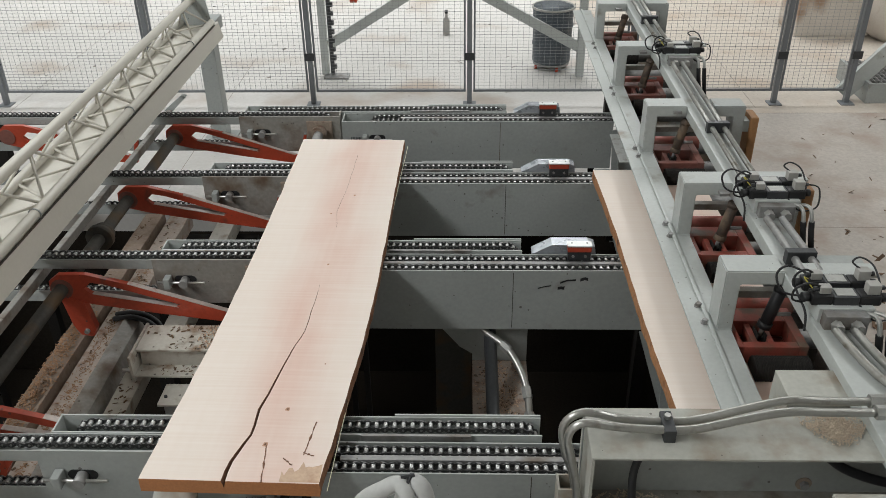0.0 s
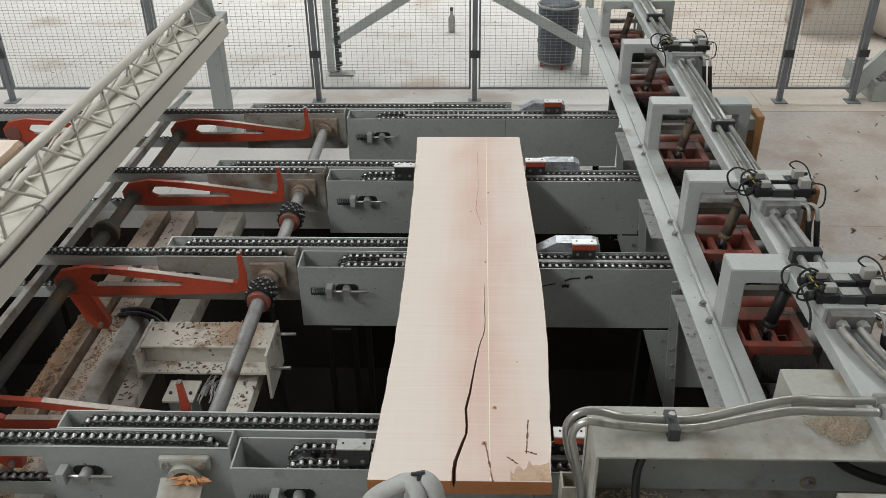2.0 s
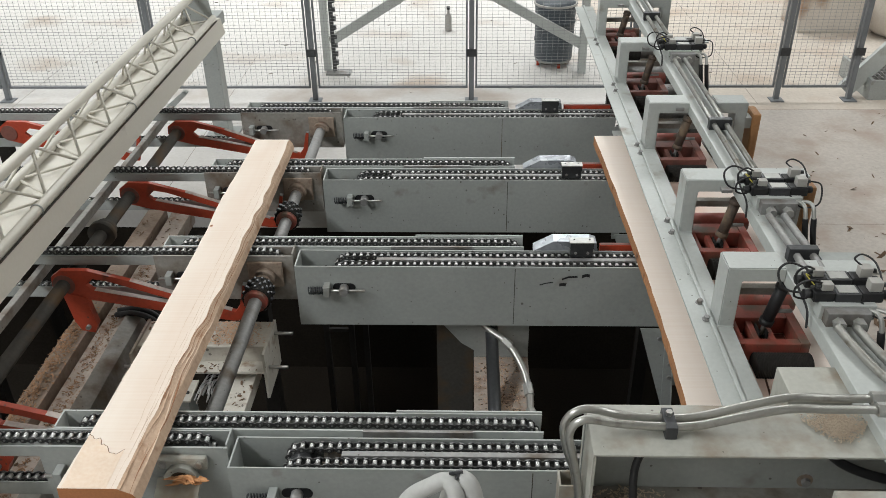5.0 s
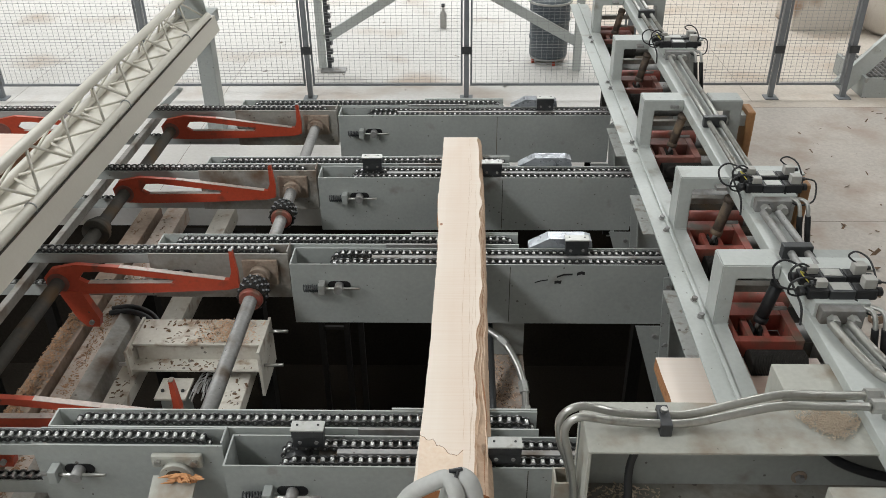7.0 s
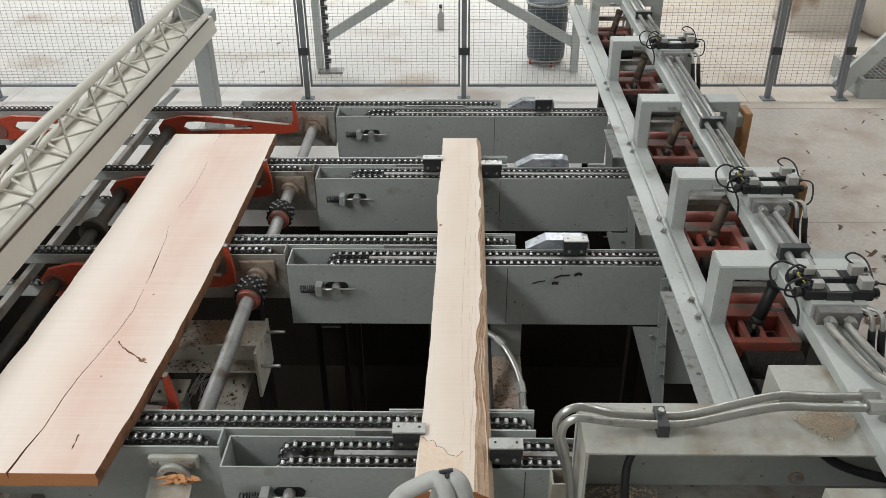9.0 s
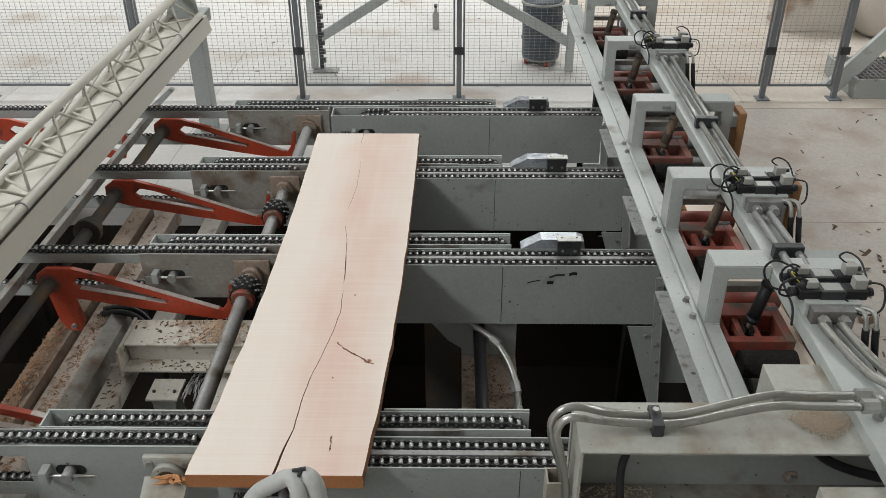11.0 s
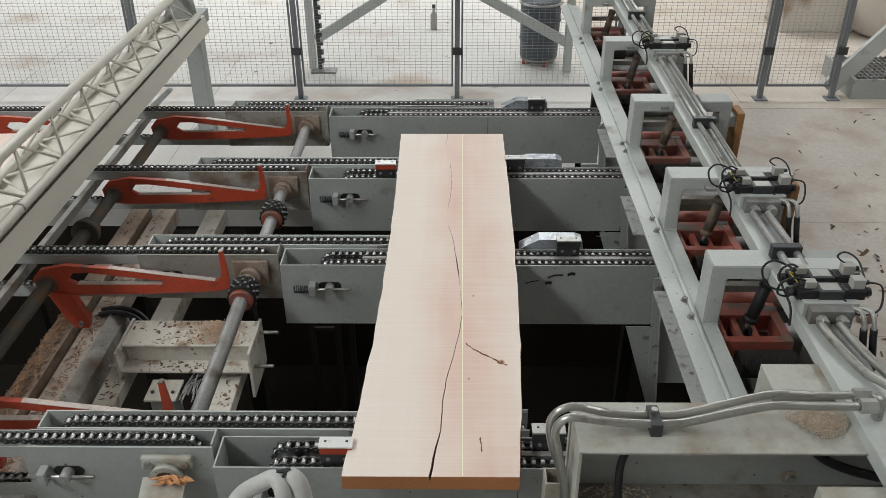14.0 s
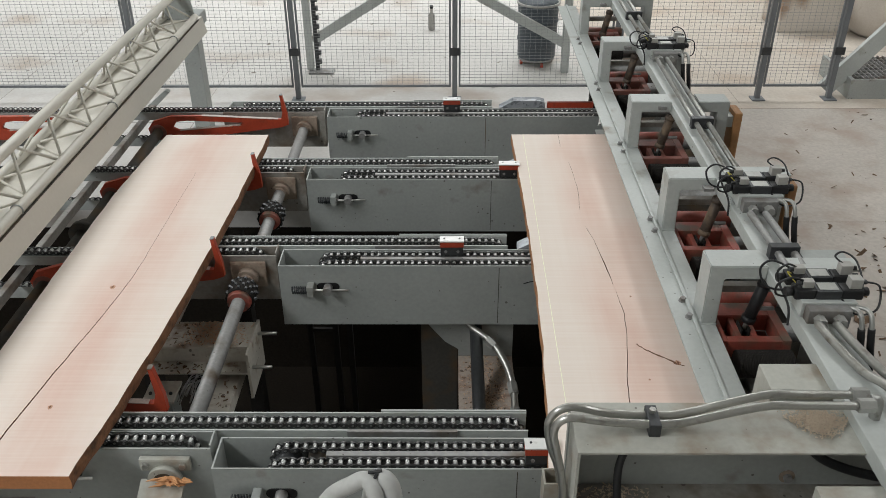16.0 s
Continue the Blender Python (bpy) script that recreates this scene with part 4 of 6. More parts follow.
def front_cover():
    """The pale grey housing over the outfeed's near end, with its bent pipes."""
    t = thing("outfeed_housing", "pale grey steel housing over the near end of the outfeed", "housing")
    zt = 1.25
    part("top_plate", boxes((0.347, 2.2, 1.707, 1.913, zt - 0.008, zt), bevel=0.002), HOUSING, t)
    part("end_plate", boxes((0.347, 0.355, 1.707, 1.913, 0.55, zt - 0.0085)), HOUSING, t)
    part("rear_plate", boxes((0.355, 0.80, 1.897, 1.905, 1.1, zt - 0.008), (1.35, 2.2, 1.897, 1.905, 0.6, zt - 0.008)), GREY, t)
    part("front_plate", boxes((0.343, 2.2, 1.865, 1.872, 0.9, zt - 0.008)), GREY, t, "recessed grey front plate with sawdust")
    part("lower_shelf", boxes((0.343, 2.2, 1.45, 1.865, 0.955, 0.965)), GREY_DUST_SHADE, t, "shelf dusty with wood chips")
    part("raised_box", boxes((0.96, 1.167, 1.965, 2.095, 1.06, 1.25), bevel=0.004), HOUSING, t, "small pale grey cover box")
    part("corner_box", boxes((0.957, 1.5, 1.25, 1.60, 1.0, 1.24), bevel=0.006), HOUSING, t)
    part("black_hose", tube(bmesh.new(), smooth_path([(0.50, 1.76, 1.24), (0.475, 1.75, 1.15), (0.48, 1.72, 1.0), (0.5, 1.70, 0.8)]), 0.012, 8), BLACK, t, "black hose hanging under the plate")
    part("black_hose", tube(bmesh.new(), smooth_path([(0.98, 1.78, 1.24), (1.06, 1.76, 1.17), (1.2, 1.74, 1.13), (1.4, 1.72, 1.12)]), 0.014, 8), BLACK, t, "black hose hanging under the plate")
    part("cover_bolt", tube(bmesh.new(), [(1.02, 1.848, 1.0), (1.02, 1.865, 1.0)], 0.014, 6), STEEL_WORN, t)
    part("washer", tube(bmesh.new(), [(1.02, 1.861, 1.0), (1.02, 1.865, 1.0)], 0.024, 16), DUSTED, t, "stained washer")
    part("side_tray", boxes((0.275, 0.33, 1.80, 1.806, 0.8, 1.03), (0.275, 0.33, 1.86, 1.866, 0.8, 1.03), (0.275, 0.281, 1.806, 1.86, 0.8, 1.03), (0.281, 0.33, 1.806, 1.86, 0.95, 0.96)), HOUSING, t)
    p = thing("bent_pipes", "pair of bent zinc-plated hydraulic pipes on the housing", "pipes")
    back = [(1.16, 1.835, 1.348), (1.014, 1.835, 1.348), (0.90, 1.835, 1.35), (0.786, 1.835, 1.319), (0.66, 1.835, 1.278), (0.573, 1.835, 1.27), (0.445, 1.835, 1.279), (0.37, 1.835, 1.298), (0.331, 1.835, 1.300),
            (0.295, 1.832, 1.281), (0.278, 1.83, 1.238), (0.289, 1.825, 1.161), (0.317, 1.82, 1.071), (0.327, 1.81, 0.95), (0.327, 1.81, 0.6)]
    front = [(1.12, 1.79, 1.347), (0.998, 1.79, 1.347), (0.88, 1.79, 1.347), (0.759, 1.79, 1.317), (0.65, 1.79, 1.285), (0.563, 1.79, 1.279), (0.437, 1.79, 1.287), (0.36, 1.79, 1.300), (0.326, 1.79, 1.301),
             (0.298, 1.79, 1.279), (0.289, 1.79, 1.237), (0.300, 1.785, 1.183), (0.322, 1.78, 1.071), (0.330, 1.775, 0.95), (0.330, 1.77, 0.6)]
    for pts in (back, front):
        part("pipe", tube(bmesh.new(), smooth_path(pts), 0.0122, 14), TUBE, p, smooth=True)
    part("pipe_clamp", boxes((0.552, 0.585, 1.768, 1.855, 1.25, 1.292), bevel=0.003), DARK_METAL, p, "dark pipe clamp with bolt")
    bm = bmesh.new()
    hexnut(bm, (0.569, 1.825, 1.298), (0, 0, 1), 0.01, 0.012)
    part("bolt", bm, STEEL, p)
    for y in (1.835, 1.79):
        part("fitting", tube(bmesh.new(), [(1.12, y, 1.348), (1.165, y, 1.348)], 0.021, 6), ALU, p)
    part("elbow", tube(bmesh.new(), smooth_path([(1.165, 1.8125, 1.348), (1.185, 1.8125, 1.345), (1.19, 1.8125, 1.30), (1.19, 1.8125, 1.25)]), 0.016, 10), ALU, p, "steel elbow down to the plate")


front_cover()


# ---- skids at the ends of the transfer chains ----
for y in ROWS[:3]:
    bm = bmesh.new()
    plate_xz(bm, [(0.31, TOP - 0.03), (0.61, TOP - 0.03), (0.60, TOP + 0.035), (0.57, TOP + 0.045), (0.40, TOP + 0.045), (0.31, TOP - 0.005)], y + 0.155, y + 0.225)
    t = tagged(part("foil_wrapped_skid", bm, PAPER), "foil-wrapped wedge-shaped skid beside the chains", "skid", "skids")


LIFTERS = []
for y in ROWS[:3]:
    t = thing("lifting_bar", "red painted lifting bar beside the end of the chains", "lifting bar", pose(0.62, y + 0.19, TOP - 0.13), "lifting bars")
    part("bar", boxes((0.0, 0.30, -0.012, 0.012, -0.03, 0.024), bevel=0.002), RED, t)
    part("wear_strip", boxes((0.004, 0.296, -0.009, 0.009, 0.0242, 0.027)), RED_DULL, t, "scuffed top strip")
    part("stem", boxes((0.20, 0.24, -0.01, 0.01, -0.33, -0.031)), STEEL_DARK_SHADED, t)
    LIFTERS.append(t)


# ---- safety fence ----
FY = 7.62
POSTS = (-5.89, -4.41, -2.93, -1.446, 0.031, 1.508, 2.878, 3.547)
FENCE_LINE = thing("safety_fence", "dark grey safety fence of posts and wire mesh panels", "fence")


def fence_panel(x0, x1, y):
    z0, z1 = 0.12, 2.1
    f = part("panel_frame", boxes((x0, x0 + 0.017, y - 0.01, y + 0.01, z0, z1), (x1 - 0.017, x1, y - 0.01, y + 0.01, z0, z1), (x0 + 0.017, x1 - 0.017, y - 0.01, y + 0.01, z0, z0 + 0.02),
                                  (x0 + 0.017, x1 - 0.017, y - 0.01, y + 0.01, z1 - 0.02, z1)), FENCE, FENCE_LINE)
    bm = bmesh.new()
    r = 0.0011
    n = round((x1 - x0) / 0.050)
    for k in range(1, n):
        x = x0 + (x1 - x0) * k / n
        box(bm, x - r, x + r, y - r, y + r, z0, z1)
    for k in range(1, 66):
        z = z0 + (z1 - z0) * k / 66
        box(bm, x0, x1, y + r, y + 3 * r, z - r, z + r)
    part("wire_mesh", bm, WIRE, f, "fine welded wire mesh")


def fence_post(x, y):
    p = part("post", boxes((x - 0.023, x + 0.023, y - 0.023, y + 0.023, 0.01, 2.15), bevel=0.003), FENCE, FENCE_LINE)
    part("foot_plate", boxes((x - 0.06, x + 0.06, y - 0.075, y + 0.045, 0.0, 0.01)), FENCE, p)
    part("clamp", boxes((x - 0.044, x + 0.044, y - 0.032, y - 0.0235, 0.43, 0.50)), DARK_METAL, p, "dark panel clamp")


for px in POSTS:
    fence_post(px, FY)
for a, b in zip(POSTS, POSTS[1:]):
    fence_panel(a + 0.036, b - 0.036, FY)


# ---- behind the fence ----
def bin_on_dolly():
    t = thing("waste_bin", "dark blue-grey plastic bin on a red dolly", "bin")
    c = (0.885, 8.665)
    prof = ((0.075, 0.185), (0.085, 0.195), (0.25, 0.198), (0.258, 0.206), (0.278, 0.206), (0.286, 0.199), (0.44, 0.203), (0.448, 0.211), (0.468, 0.211), (0.476, 0.204), (0.60, 0.207), (0.63, 0.215), (0.64, 0.205), (0.56, 0.19))
    part("tub", tube(bmesh.new(), [(c[0], c[1], z) for z, _ in prof], [r for _, r in prof], 32), DRUM, t, smooth=False)
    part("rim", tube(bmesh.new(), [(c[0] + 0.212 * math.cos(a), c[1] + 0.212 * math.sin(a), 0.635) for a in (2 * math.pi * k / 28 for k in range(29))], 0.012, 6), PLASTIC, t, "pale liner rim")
    part("dolly", tube(bmesh.new(), [(c[0], c[1], 0.055), (c[0], c[1], 0.075)], 0.19, 20), STEEL_WORN, t, "grey dolly plate")
    for k in range(4):
        a = math.pi / 4 + k * math.pi / 2 - 0.5
        x, y = c[0] + 0.165 * math.cos(a), c[1] + 0.165 * math.sin(a)
        part("caster", tube(bmesh.new(), [(x - 0.014, y, 0.0255), (x + 0.014, y, 0.0255)], 0.0255, 12), RED, t)


bin_on_dolly()


def strut(a, b, wide=0.094, deep=0.05):
    """A flat bar between two points at one y."""
    a, b = Vector(a), Vector(b)
    d = b - a
    m = Matrix.Translation(a) @ Matrix.Rotation(-math.atan2(d.z, d.x), 4, "Y")
    return box(bmesh.new(), 0, d.length, -deep / 2, deep / 2, -wide / 2, wide / 2, 0.004, m)


def brace_frame():
    t = thing("braced_frame", "pale grey steel frame with diagonal braces", "frame")
    part("upright", boxes((-1.48, -1.41, 8.4, 8.48, 0.02, 2.4)), GREY_LIGHT, t)
    part("rack_bar", boxes((-1.39, -1.35, 8.40, 8.44, 0.02, 1.4)), DARK_METAL, t, "dark toothed rack bar")
    for k in range(14):
        part("rack_tooth", boxes((-1.35, -1.325, 8.40, 8.44, 0.08 + 0.09 * k, 0.125 + 0.09 * k)), DARK_METAL, t)
    part("red_valve", boxes((-1.22, -1.14, 8.9, 8.98, 0.62, 0.80), bevel=0.01), RED, t)
    part("foot", boxes((-1.45, -1.2, 8.3, 8.45, 0, 0.02)), STEEL_WORN, t)
    part("diagonal", strut((-1.40, 8.43, 0.315), (0.25, 8.43, 1.315)), GREY_LIGHT, t, "diagonal brace of angle steel")
    part("diagonal", strut((1.13, 8.385, 0.30), (-0.5, 8.385, 1.185)), GREY_LIGHT, t, "diagonal brace of angle steel")
    part("upright", boxes((1.115, 1.19, 8.345, 8.43, 0.0, 2.4)), GREY_LIGHT, t)


brace_frame()
t = thing("spray_bottle", "small pale grey bottle standing on the floor", "bottle", pose(-0.233, 9.85, 0))
part("bottle", tube(bmesh.new(), [(0, 0, 0), (0, 0, 0.01), (0, 0, 0.17), (0, 0, 0.205), (0, 0, 0.25)], [0.036, 0.04, 0.04, 0.018, 0.016], 14), PLASTIC, t)
part("cap", tube(bmesh.new(), [(0, 0, 0.25), (0, 0, 0.285)], 0.02, 10), DARK_METAL, t)


def stair():
    t = thing("steel_stair", "pale grey steel stair stringer with grating beside the fence", "stair")
    bm = bmesh.new()
    m = Matrix.Translation((3.60, 7.7, 0.0)) @ Matrix.Rotation(radians(-50), 4, "Y")
    box(bm, 0, 2.2, 0, 0.05, 0, 0.16, 0.004, m)
    part("stringer", bm, GREY_LIGHT, t)
    bm = bmesh.new()
    for k in range(22):
        box(bm, 3.75 + 0.05 * k, 3.756 + 0.05 * k, 7.62, 8.3, 0.16, 0.19)
    for k in range(9):
        box(bm, 3.75, 4.85, 7.62 + 0.08 * k, 7.625 + 0.08 * k, 0.165, 0.185)
    part("grating", bm, STEEL_WORN, t, "open bar grating")
    part("grating_frame", boxes((3.72, 3.75, 7.6, 8.32, 0.0, 0.19), (3.75, 4.9, 7.6, 7.62, 0.0, 0.19)), GREY, t)


stair()
tagged(part("concrete_block", boxes((3.75, 4.6, 9.7, 10.3, 0, 0.55), bevel=0.02), WRAP), "pale brown-stained wrapped block beyond the fence", "block")

t = thing("bulk_sack", "large pale rounded sack with brown stains beyond the fence", "sack", pose(5.02, 9.72, 0))
part("sack", tube(bmesh.new(), [(0, 0, 0), (0, 0, 0.06), (0, 0, 0.3), (0.01, 0, 0.7), (0.02, 0, 0.95), (0.02, 0, 1.08), (0.02, 0, 1.12)], [0.40, 0.47, 0.53, 0.52, 0.45, 0.25, 0.1], 28), WRAP, t)
part("tie", tube(bmesh.new(), [(0.02, 0, 1.12), (0.03, 0, 1.2), (0.05, 0.02, 1.26)], [0.06, 0.04, 0.09], 12), WRAP, t)


# ---- sub-frame and chip-covered beams in the left bays ----
def subframe():
    for x, w, paint in ((-1.965, 0.11, BEAM_DUST_SHADE), (-1.80, 0.12, SHELF_DUST)):
        tagged(part("sub_beam", boxes((x - w / 2, x + w / 2, 1.2, 4.7, 0.30, 0.40), bevel=0.004), paint), "pale steel beam strewn with wood chips", "beam", "sub beams")
    tagged(part("sub_beam", boxes((-1.54, -1.43, 3.3, 4.7, 0.30, 0.40), bevel=0.004), CREAM_DIRTY), "pale steel beam strewn with wood chips", "beam", "sub beams")
    for y in (1.3, 3.5, 4.5):
        tagged(part("sub_stand", boxes((-2.1, -1.3, y, y + 0.1, 0.20, 0.30), (-2.1, -2.0, y, y + 0.1, -1.6, 0.20), (-1.4, -1.3, y, y + 0.1, -1.6, 0.20)), STEEL_DARK_SHADED), "steel stand painted near-black for the pit's shade", "stand", "sub stands")
    t = thing("gear_housing", "pale grey bolted gear housing covered with wood chips", "housing")
    x0, x1, y0, y1, z = -1.49, -0.91, 3.02, 3.21, 0.60
    part("top", boxes((x0, x1, y0, y1, z - 0.012, z), bevel=0.003), CREAM_DIRTY, t)
    part("front", boxes((x0 + 0.01, x1 - 0.01, y0 + 0.02, y0 + 0.03, z - 0.10, z - 0.012)), CREAM_DIRTY, t)
    part("lower_flange", boxes((x0, x1, y0 - 0.06, y0 + 0.02, z - 0.11, z - 0.10)), CREAM_DIRTY, t)
    part("side_cheek", boxes((x1, x1 + 0.012, y0 - 0.07, y1 + 0.01, z - 0.24, z + 0.006)), CREAM_DIRTY, t)
    part("side_cheek", boxes((x0 - 0.012, x0, y0 - 0.07, y1 + 0.01, z - 0.13, z + 0.006)), CREAM_DIRTY, t)
    for yy, zz in ((y0 - 0.02, z - 0.10), (y1 - 0.05, z - 0.03)):
        part("bolt", tube(bmesh.new(), [(x1 + 0.012, yy, zz), (x1 + 0.10, yy, zz)], 0.008, 8), STEEL, t)
    part("bolt", tube(bmesh.new(), [(x0 - 0.07, y0 - 0.02, z - 0.1), (x0 - 0.012, y0 - 0.02, z - 0.1)], 0.008, 8), STEEL, t)
    part("carrier", boxes((-1.58, -1.485, 1.6, 3.1, 0.37, 0.44), bevel=0.004), CREAM_DIRTY, t, "pale carrier bar with bark bits")
    part("carrier", boxes((-1.06, -0.965, 1.6, 3.1, 0.37, 0.44), bevel=0.004), CREAM_DIRTY, t, "pale carrier bar with bark bits")
    part("cross_stand", boxes((-1.6, -0.95, 1.7, 1.8, 0.2, 0.37), (-1.3, -1.2, 1.7, 1.8, -1.6, 0.2)), STEEL_DARK_SHADED, t)
    t = thing("slide_chute", "pale grey folded sheet chute full of dust", "chute")
    bm = bmesh.new()
    prof = [(-1.735, 0.44), (-1.66, 0.42), (-1.61, 0.30), (-1.585, 0.30), (-1.585, 0.29), (-1.62, 0.29), (-1.67, 0.41), (-1.735, 0.43)]
    plate_xz(bm, prof, 1.3, 3.5)
    part("sheet", bm, GREY_DUST_SHADE, t)
    t = thing("motor_plate", "small pale mounting plate with two bolts", "plate", pose(-1.28, 2.86, 0.45))
    part("plate", boxes((-0.07, 0.07, -0.05, 0.09, 0, 0.012), bevel=0.002), CREAM_DIRTY, t)
    for dx in (-0.045, 0.045):
        bm = bmesh.new()
        hexnut(bm, (dx, 0.0, 0.016), (0, 0, 1), 0.008, 0.008)
        part("bolt", bm, DARK_METAL, t)
    part("stand", boxes((-0.05, 0.05, -0.03, 0.07, -2.05, 0)), GREY, t)
    t = thing("wire_bundle", "frayed pale bundle of thin wires", "wires")
    rnd = random.Random(5)
    for k in range(18):
        a = Vector((-1.13 + rnd.uniform(-0.03, 0.03), 3.0 + rnd.uniform(-0.02, 0.05), 0.43))
        b = a + Vector((rnd.uniform(-0.06, 0.03), -0.18, rnd.uniform(0.0, 0.03)))
        part("wire", tube(bmesh.new(), smooth_path([a, a.lerp(b, 0.5) + Vector((0, 0, 0.04)), b], 4), 0.0026, 4), STEEL_WORN, t)
    t = thing("black_hoses", "two black hydraulic hoses between the beams", "hoses")
    for k in range(2):
        part("hose", tube(bmesh.new(), smooth_path([(-1.80, 3.55 - 0.04 * k, 0.42), (-1.68, 3.52 - 0.04 * k, 0.45), (-1.55, 3.45 - 0.04 * k, 0.44), (-1.44, 3.32 - 0.04 * k, 0.36)]), 0.014, 8), BLACK, t)


subframe()


def pit_column():
    """The stand under the third rail with a dark pipe, a bracket and a steel-braided hose."""
    t = thing("rail_stand", "grey stand under the rail with chip-strewn back plate", "stand")
    part("gusset", plate_xz(bmesh.new(), [(-0.16, 0.553), (0.30, 0.553), (0.30, 0.30), (0.033, 0.30), (0.033, 0.341), (-0.03, 0.385)], 3.34, 3.36), GREY, t)
    part("shelf_plate", boxes((0.033, 0.30, 2.82, 3.34, 0.28, 0.30), bevel=0.002), SHELF_DUST, t, "dusty plate covered with wood chips")
    part("pipe", tube(bmesh.new(), [(0.115, 3.34, 0.53), (0.125, 2.92, 0.335), (0.125, 2.85, 0.335)], 0.03, 16), DARK_METAL, t, "dark cylinder tube")
    part("stand_leg", boxes((0.05, 0.28, 2.95, 3.05, -1.6, 0.28)), STEEL_DARK_SHADED, t)
    part("stand_panel", boxes((-0.15, 0.03, 3.37, 3.40, -1.6, 0.553)), DIRTY_SHADED, t, "dark panel beside the stand")
    h = thing("braided_hose", "steel-sheathed hydraulic hose with fittings", "hose")
    part("hose", tube(bmesh.new(), smooth_path([(0.06, 3.3, 0.56), (0.10, 3.27, 0.522), (0.191, 3.2, 0.488), (0.254, 3.1, 0.434), (0.282, 3.0, 0.384), (0.286, 2.9, 0.348), (0.288, 2.7, 0.29)]), 0.017, 12), TUBE, h, smooth=True)
    for p, q in (((0.17, 3.217, 0.496), (0.205, 3.185, 0.479)), ((0.277, 3.02, 0.395), (0.284, 2.97, 0.372)), ((0.286, 2.9, 0.348), (0.287, 2.87, 0.338))):
        part("fitting", tube(bmesh.new(), [p, q], 0.024, 6), ALU, h)
    chips("wood_chips", 0.04, 0.28, 2.86, 3.33, 0.30, 700, 0.008, 21, "wood chips on the stand plate", 0.01)
    chips("bark_chips", 0.04, 0.28, 2.86, 3.33, 0.30, 220, 0.010, 22, "dark bark bits on the stand plate", 0.0, CHIP_DARK)


def chips(name, x0, x1, y0, y1, z, n, size, seed, label, height=0.0, material=None, heap=False):
    """A scatter of thin wood chips as one object."""
    rnd = random.Random(seed)
    bm = bmesh.new()
    for _ in range(n):
        u, v = rnd.gauss(0.5, 0.22), rnd.random()
        u = min(max(u, 0), 1)
        if heap:
            v = min(max(rnd.gauss(0.55, 0.2), 0), 1)
            u = u * (0.35 + 0.65 * v)+ 0.3 * (1 - v)
        pile = height * max(0, 1 - abs(2 * u - 1)) * rnd.random()
        m = Matrix.Translation((x0 + (x1 - x0) * u, y0 + (y1 - y0) * v, z + 0.002 + pile)) @ Euler((rnd.gauss(0, 0.35), rnd.gauss(0, 0.35), rnd.uniform(0, 6.3))).to_matrix().to_4x4()
        s = size * rnd.uniform(0.4, 1.4)
        w = s * rnd.uniform(0.12, 0.5)
        box(bm, -s / 2, s / 2, -w / 2, w / 2, 0, 0.002, 0, m)
    return tagged(part(name, bm, material or CHIP), label, "wood chips", kind="stuff")


chips("wood_chips", -1.22, -0.92, 3.03, 3.20, 0.60, 800, 0.0095, 1, "pale wood chips on the gear housing", 0.015)
chips("bark_chips", -1.47, -0.95, 3.03, 3.20, 0.60, 70, 0.016, 2, "dark bark bits on the gear housing", 0, CHIP_DARK)
chips("bark_chips", -1.47, -0.95, 2.96, 3.03, 0.50, 50, 0.014, 12, "dark bark bits on the flange", 0, CHIP_DARK)
chips("wood_chips", -2.02, -1.91, 1.3, 3.6, 0.40, 2300, 0.0135, 3, "orange wood chips piled along the beam, darkened for shade", 0.05, CHIP_SHADED)
chips("wood_chips", -1.85, -1.75, 1.3, 4.2, 0.40, 1000, 0.011, 4, "wood chips on the second beam, darkened for shade", 0.012, CHIP_SHADED)
chips("bark_chips", -2.01, -1.92, 1.3, 4.6, 0.40, 90, 0.02, 14, "dark bark bits on the beams", 0.03, CHIP_DARK)
chips("bark_chips", -1.85, -1.75, 1.3, 4.6, 0.40, 110, 0.02, 24, "dark bark bits on the beams", 0.01, CHIP_DARK)
chips("bark_chips", -1.57, -1.49, 2.0, 3.0, 0.44, 70, 0.018, 15, "dark bark bits on the carrier", 0, CHIP_DARK)
chips("bark_chips", -1.05, -0.97, 2.0, 3.0, 0.44, 70, 0.018, 16, "dark bark bits on the carrier", 0, CHIP_DARK)
pit_column()


def pit_ladder():
    t = thing("pit_frame", "dark welded frame deep in the pit", "frame")
    # Bars painted near-black for the shade down here.
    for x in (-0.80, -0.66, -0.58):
        part("upright", boxes((x, x + 0.03, 3.80, 3.83, -1.6, 0.40)), STEEL_DARK_SHADED, t)
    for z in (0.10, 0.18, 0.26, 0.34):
        part("rung", boxes((-0.77, -0.66, 3.805, 3.825, z, z + 0.02)), STEEL_DARK_SHADED, t)


pit_ladder()
chips("sawdust_heap", 0.94, 1.16, 1.76, 1.88, 1.25, 2600, 0.0052, 6, "small heap of pale wood shavings on the housing", 0.014, CHIP_PALE, True)
chips("wood_chips", 0.36, 0.62, 1.62, 1.85, 0.965, 500, 0.01, 7, "wood shavings on the dusty shelf", 0.02, CHIP_PALE)
chips("floor_chips", 1.7, 4.0, 2.5, 7.3, 0.0, 90, 0.045, 8, "bark strips scattered on the concrete floor", 0, CHIP_DARK)

chips("floor_scuffs", -7, 3.4, 7.75, 11.5, -0.0012, 90, 0.045, 18, "dark scuffs and grit on the back floor", 0, JOINT)
chips("bark_strips", 1.65, 3.6, 2.6, 4.9, 0.0, 45, 0.11, 33, "brown bark strips lying on the worn slab", 0, CHIP_DARK)
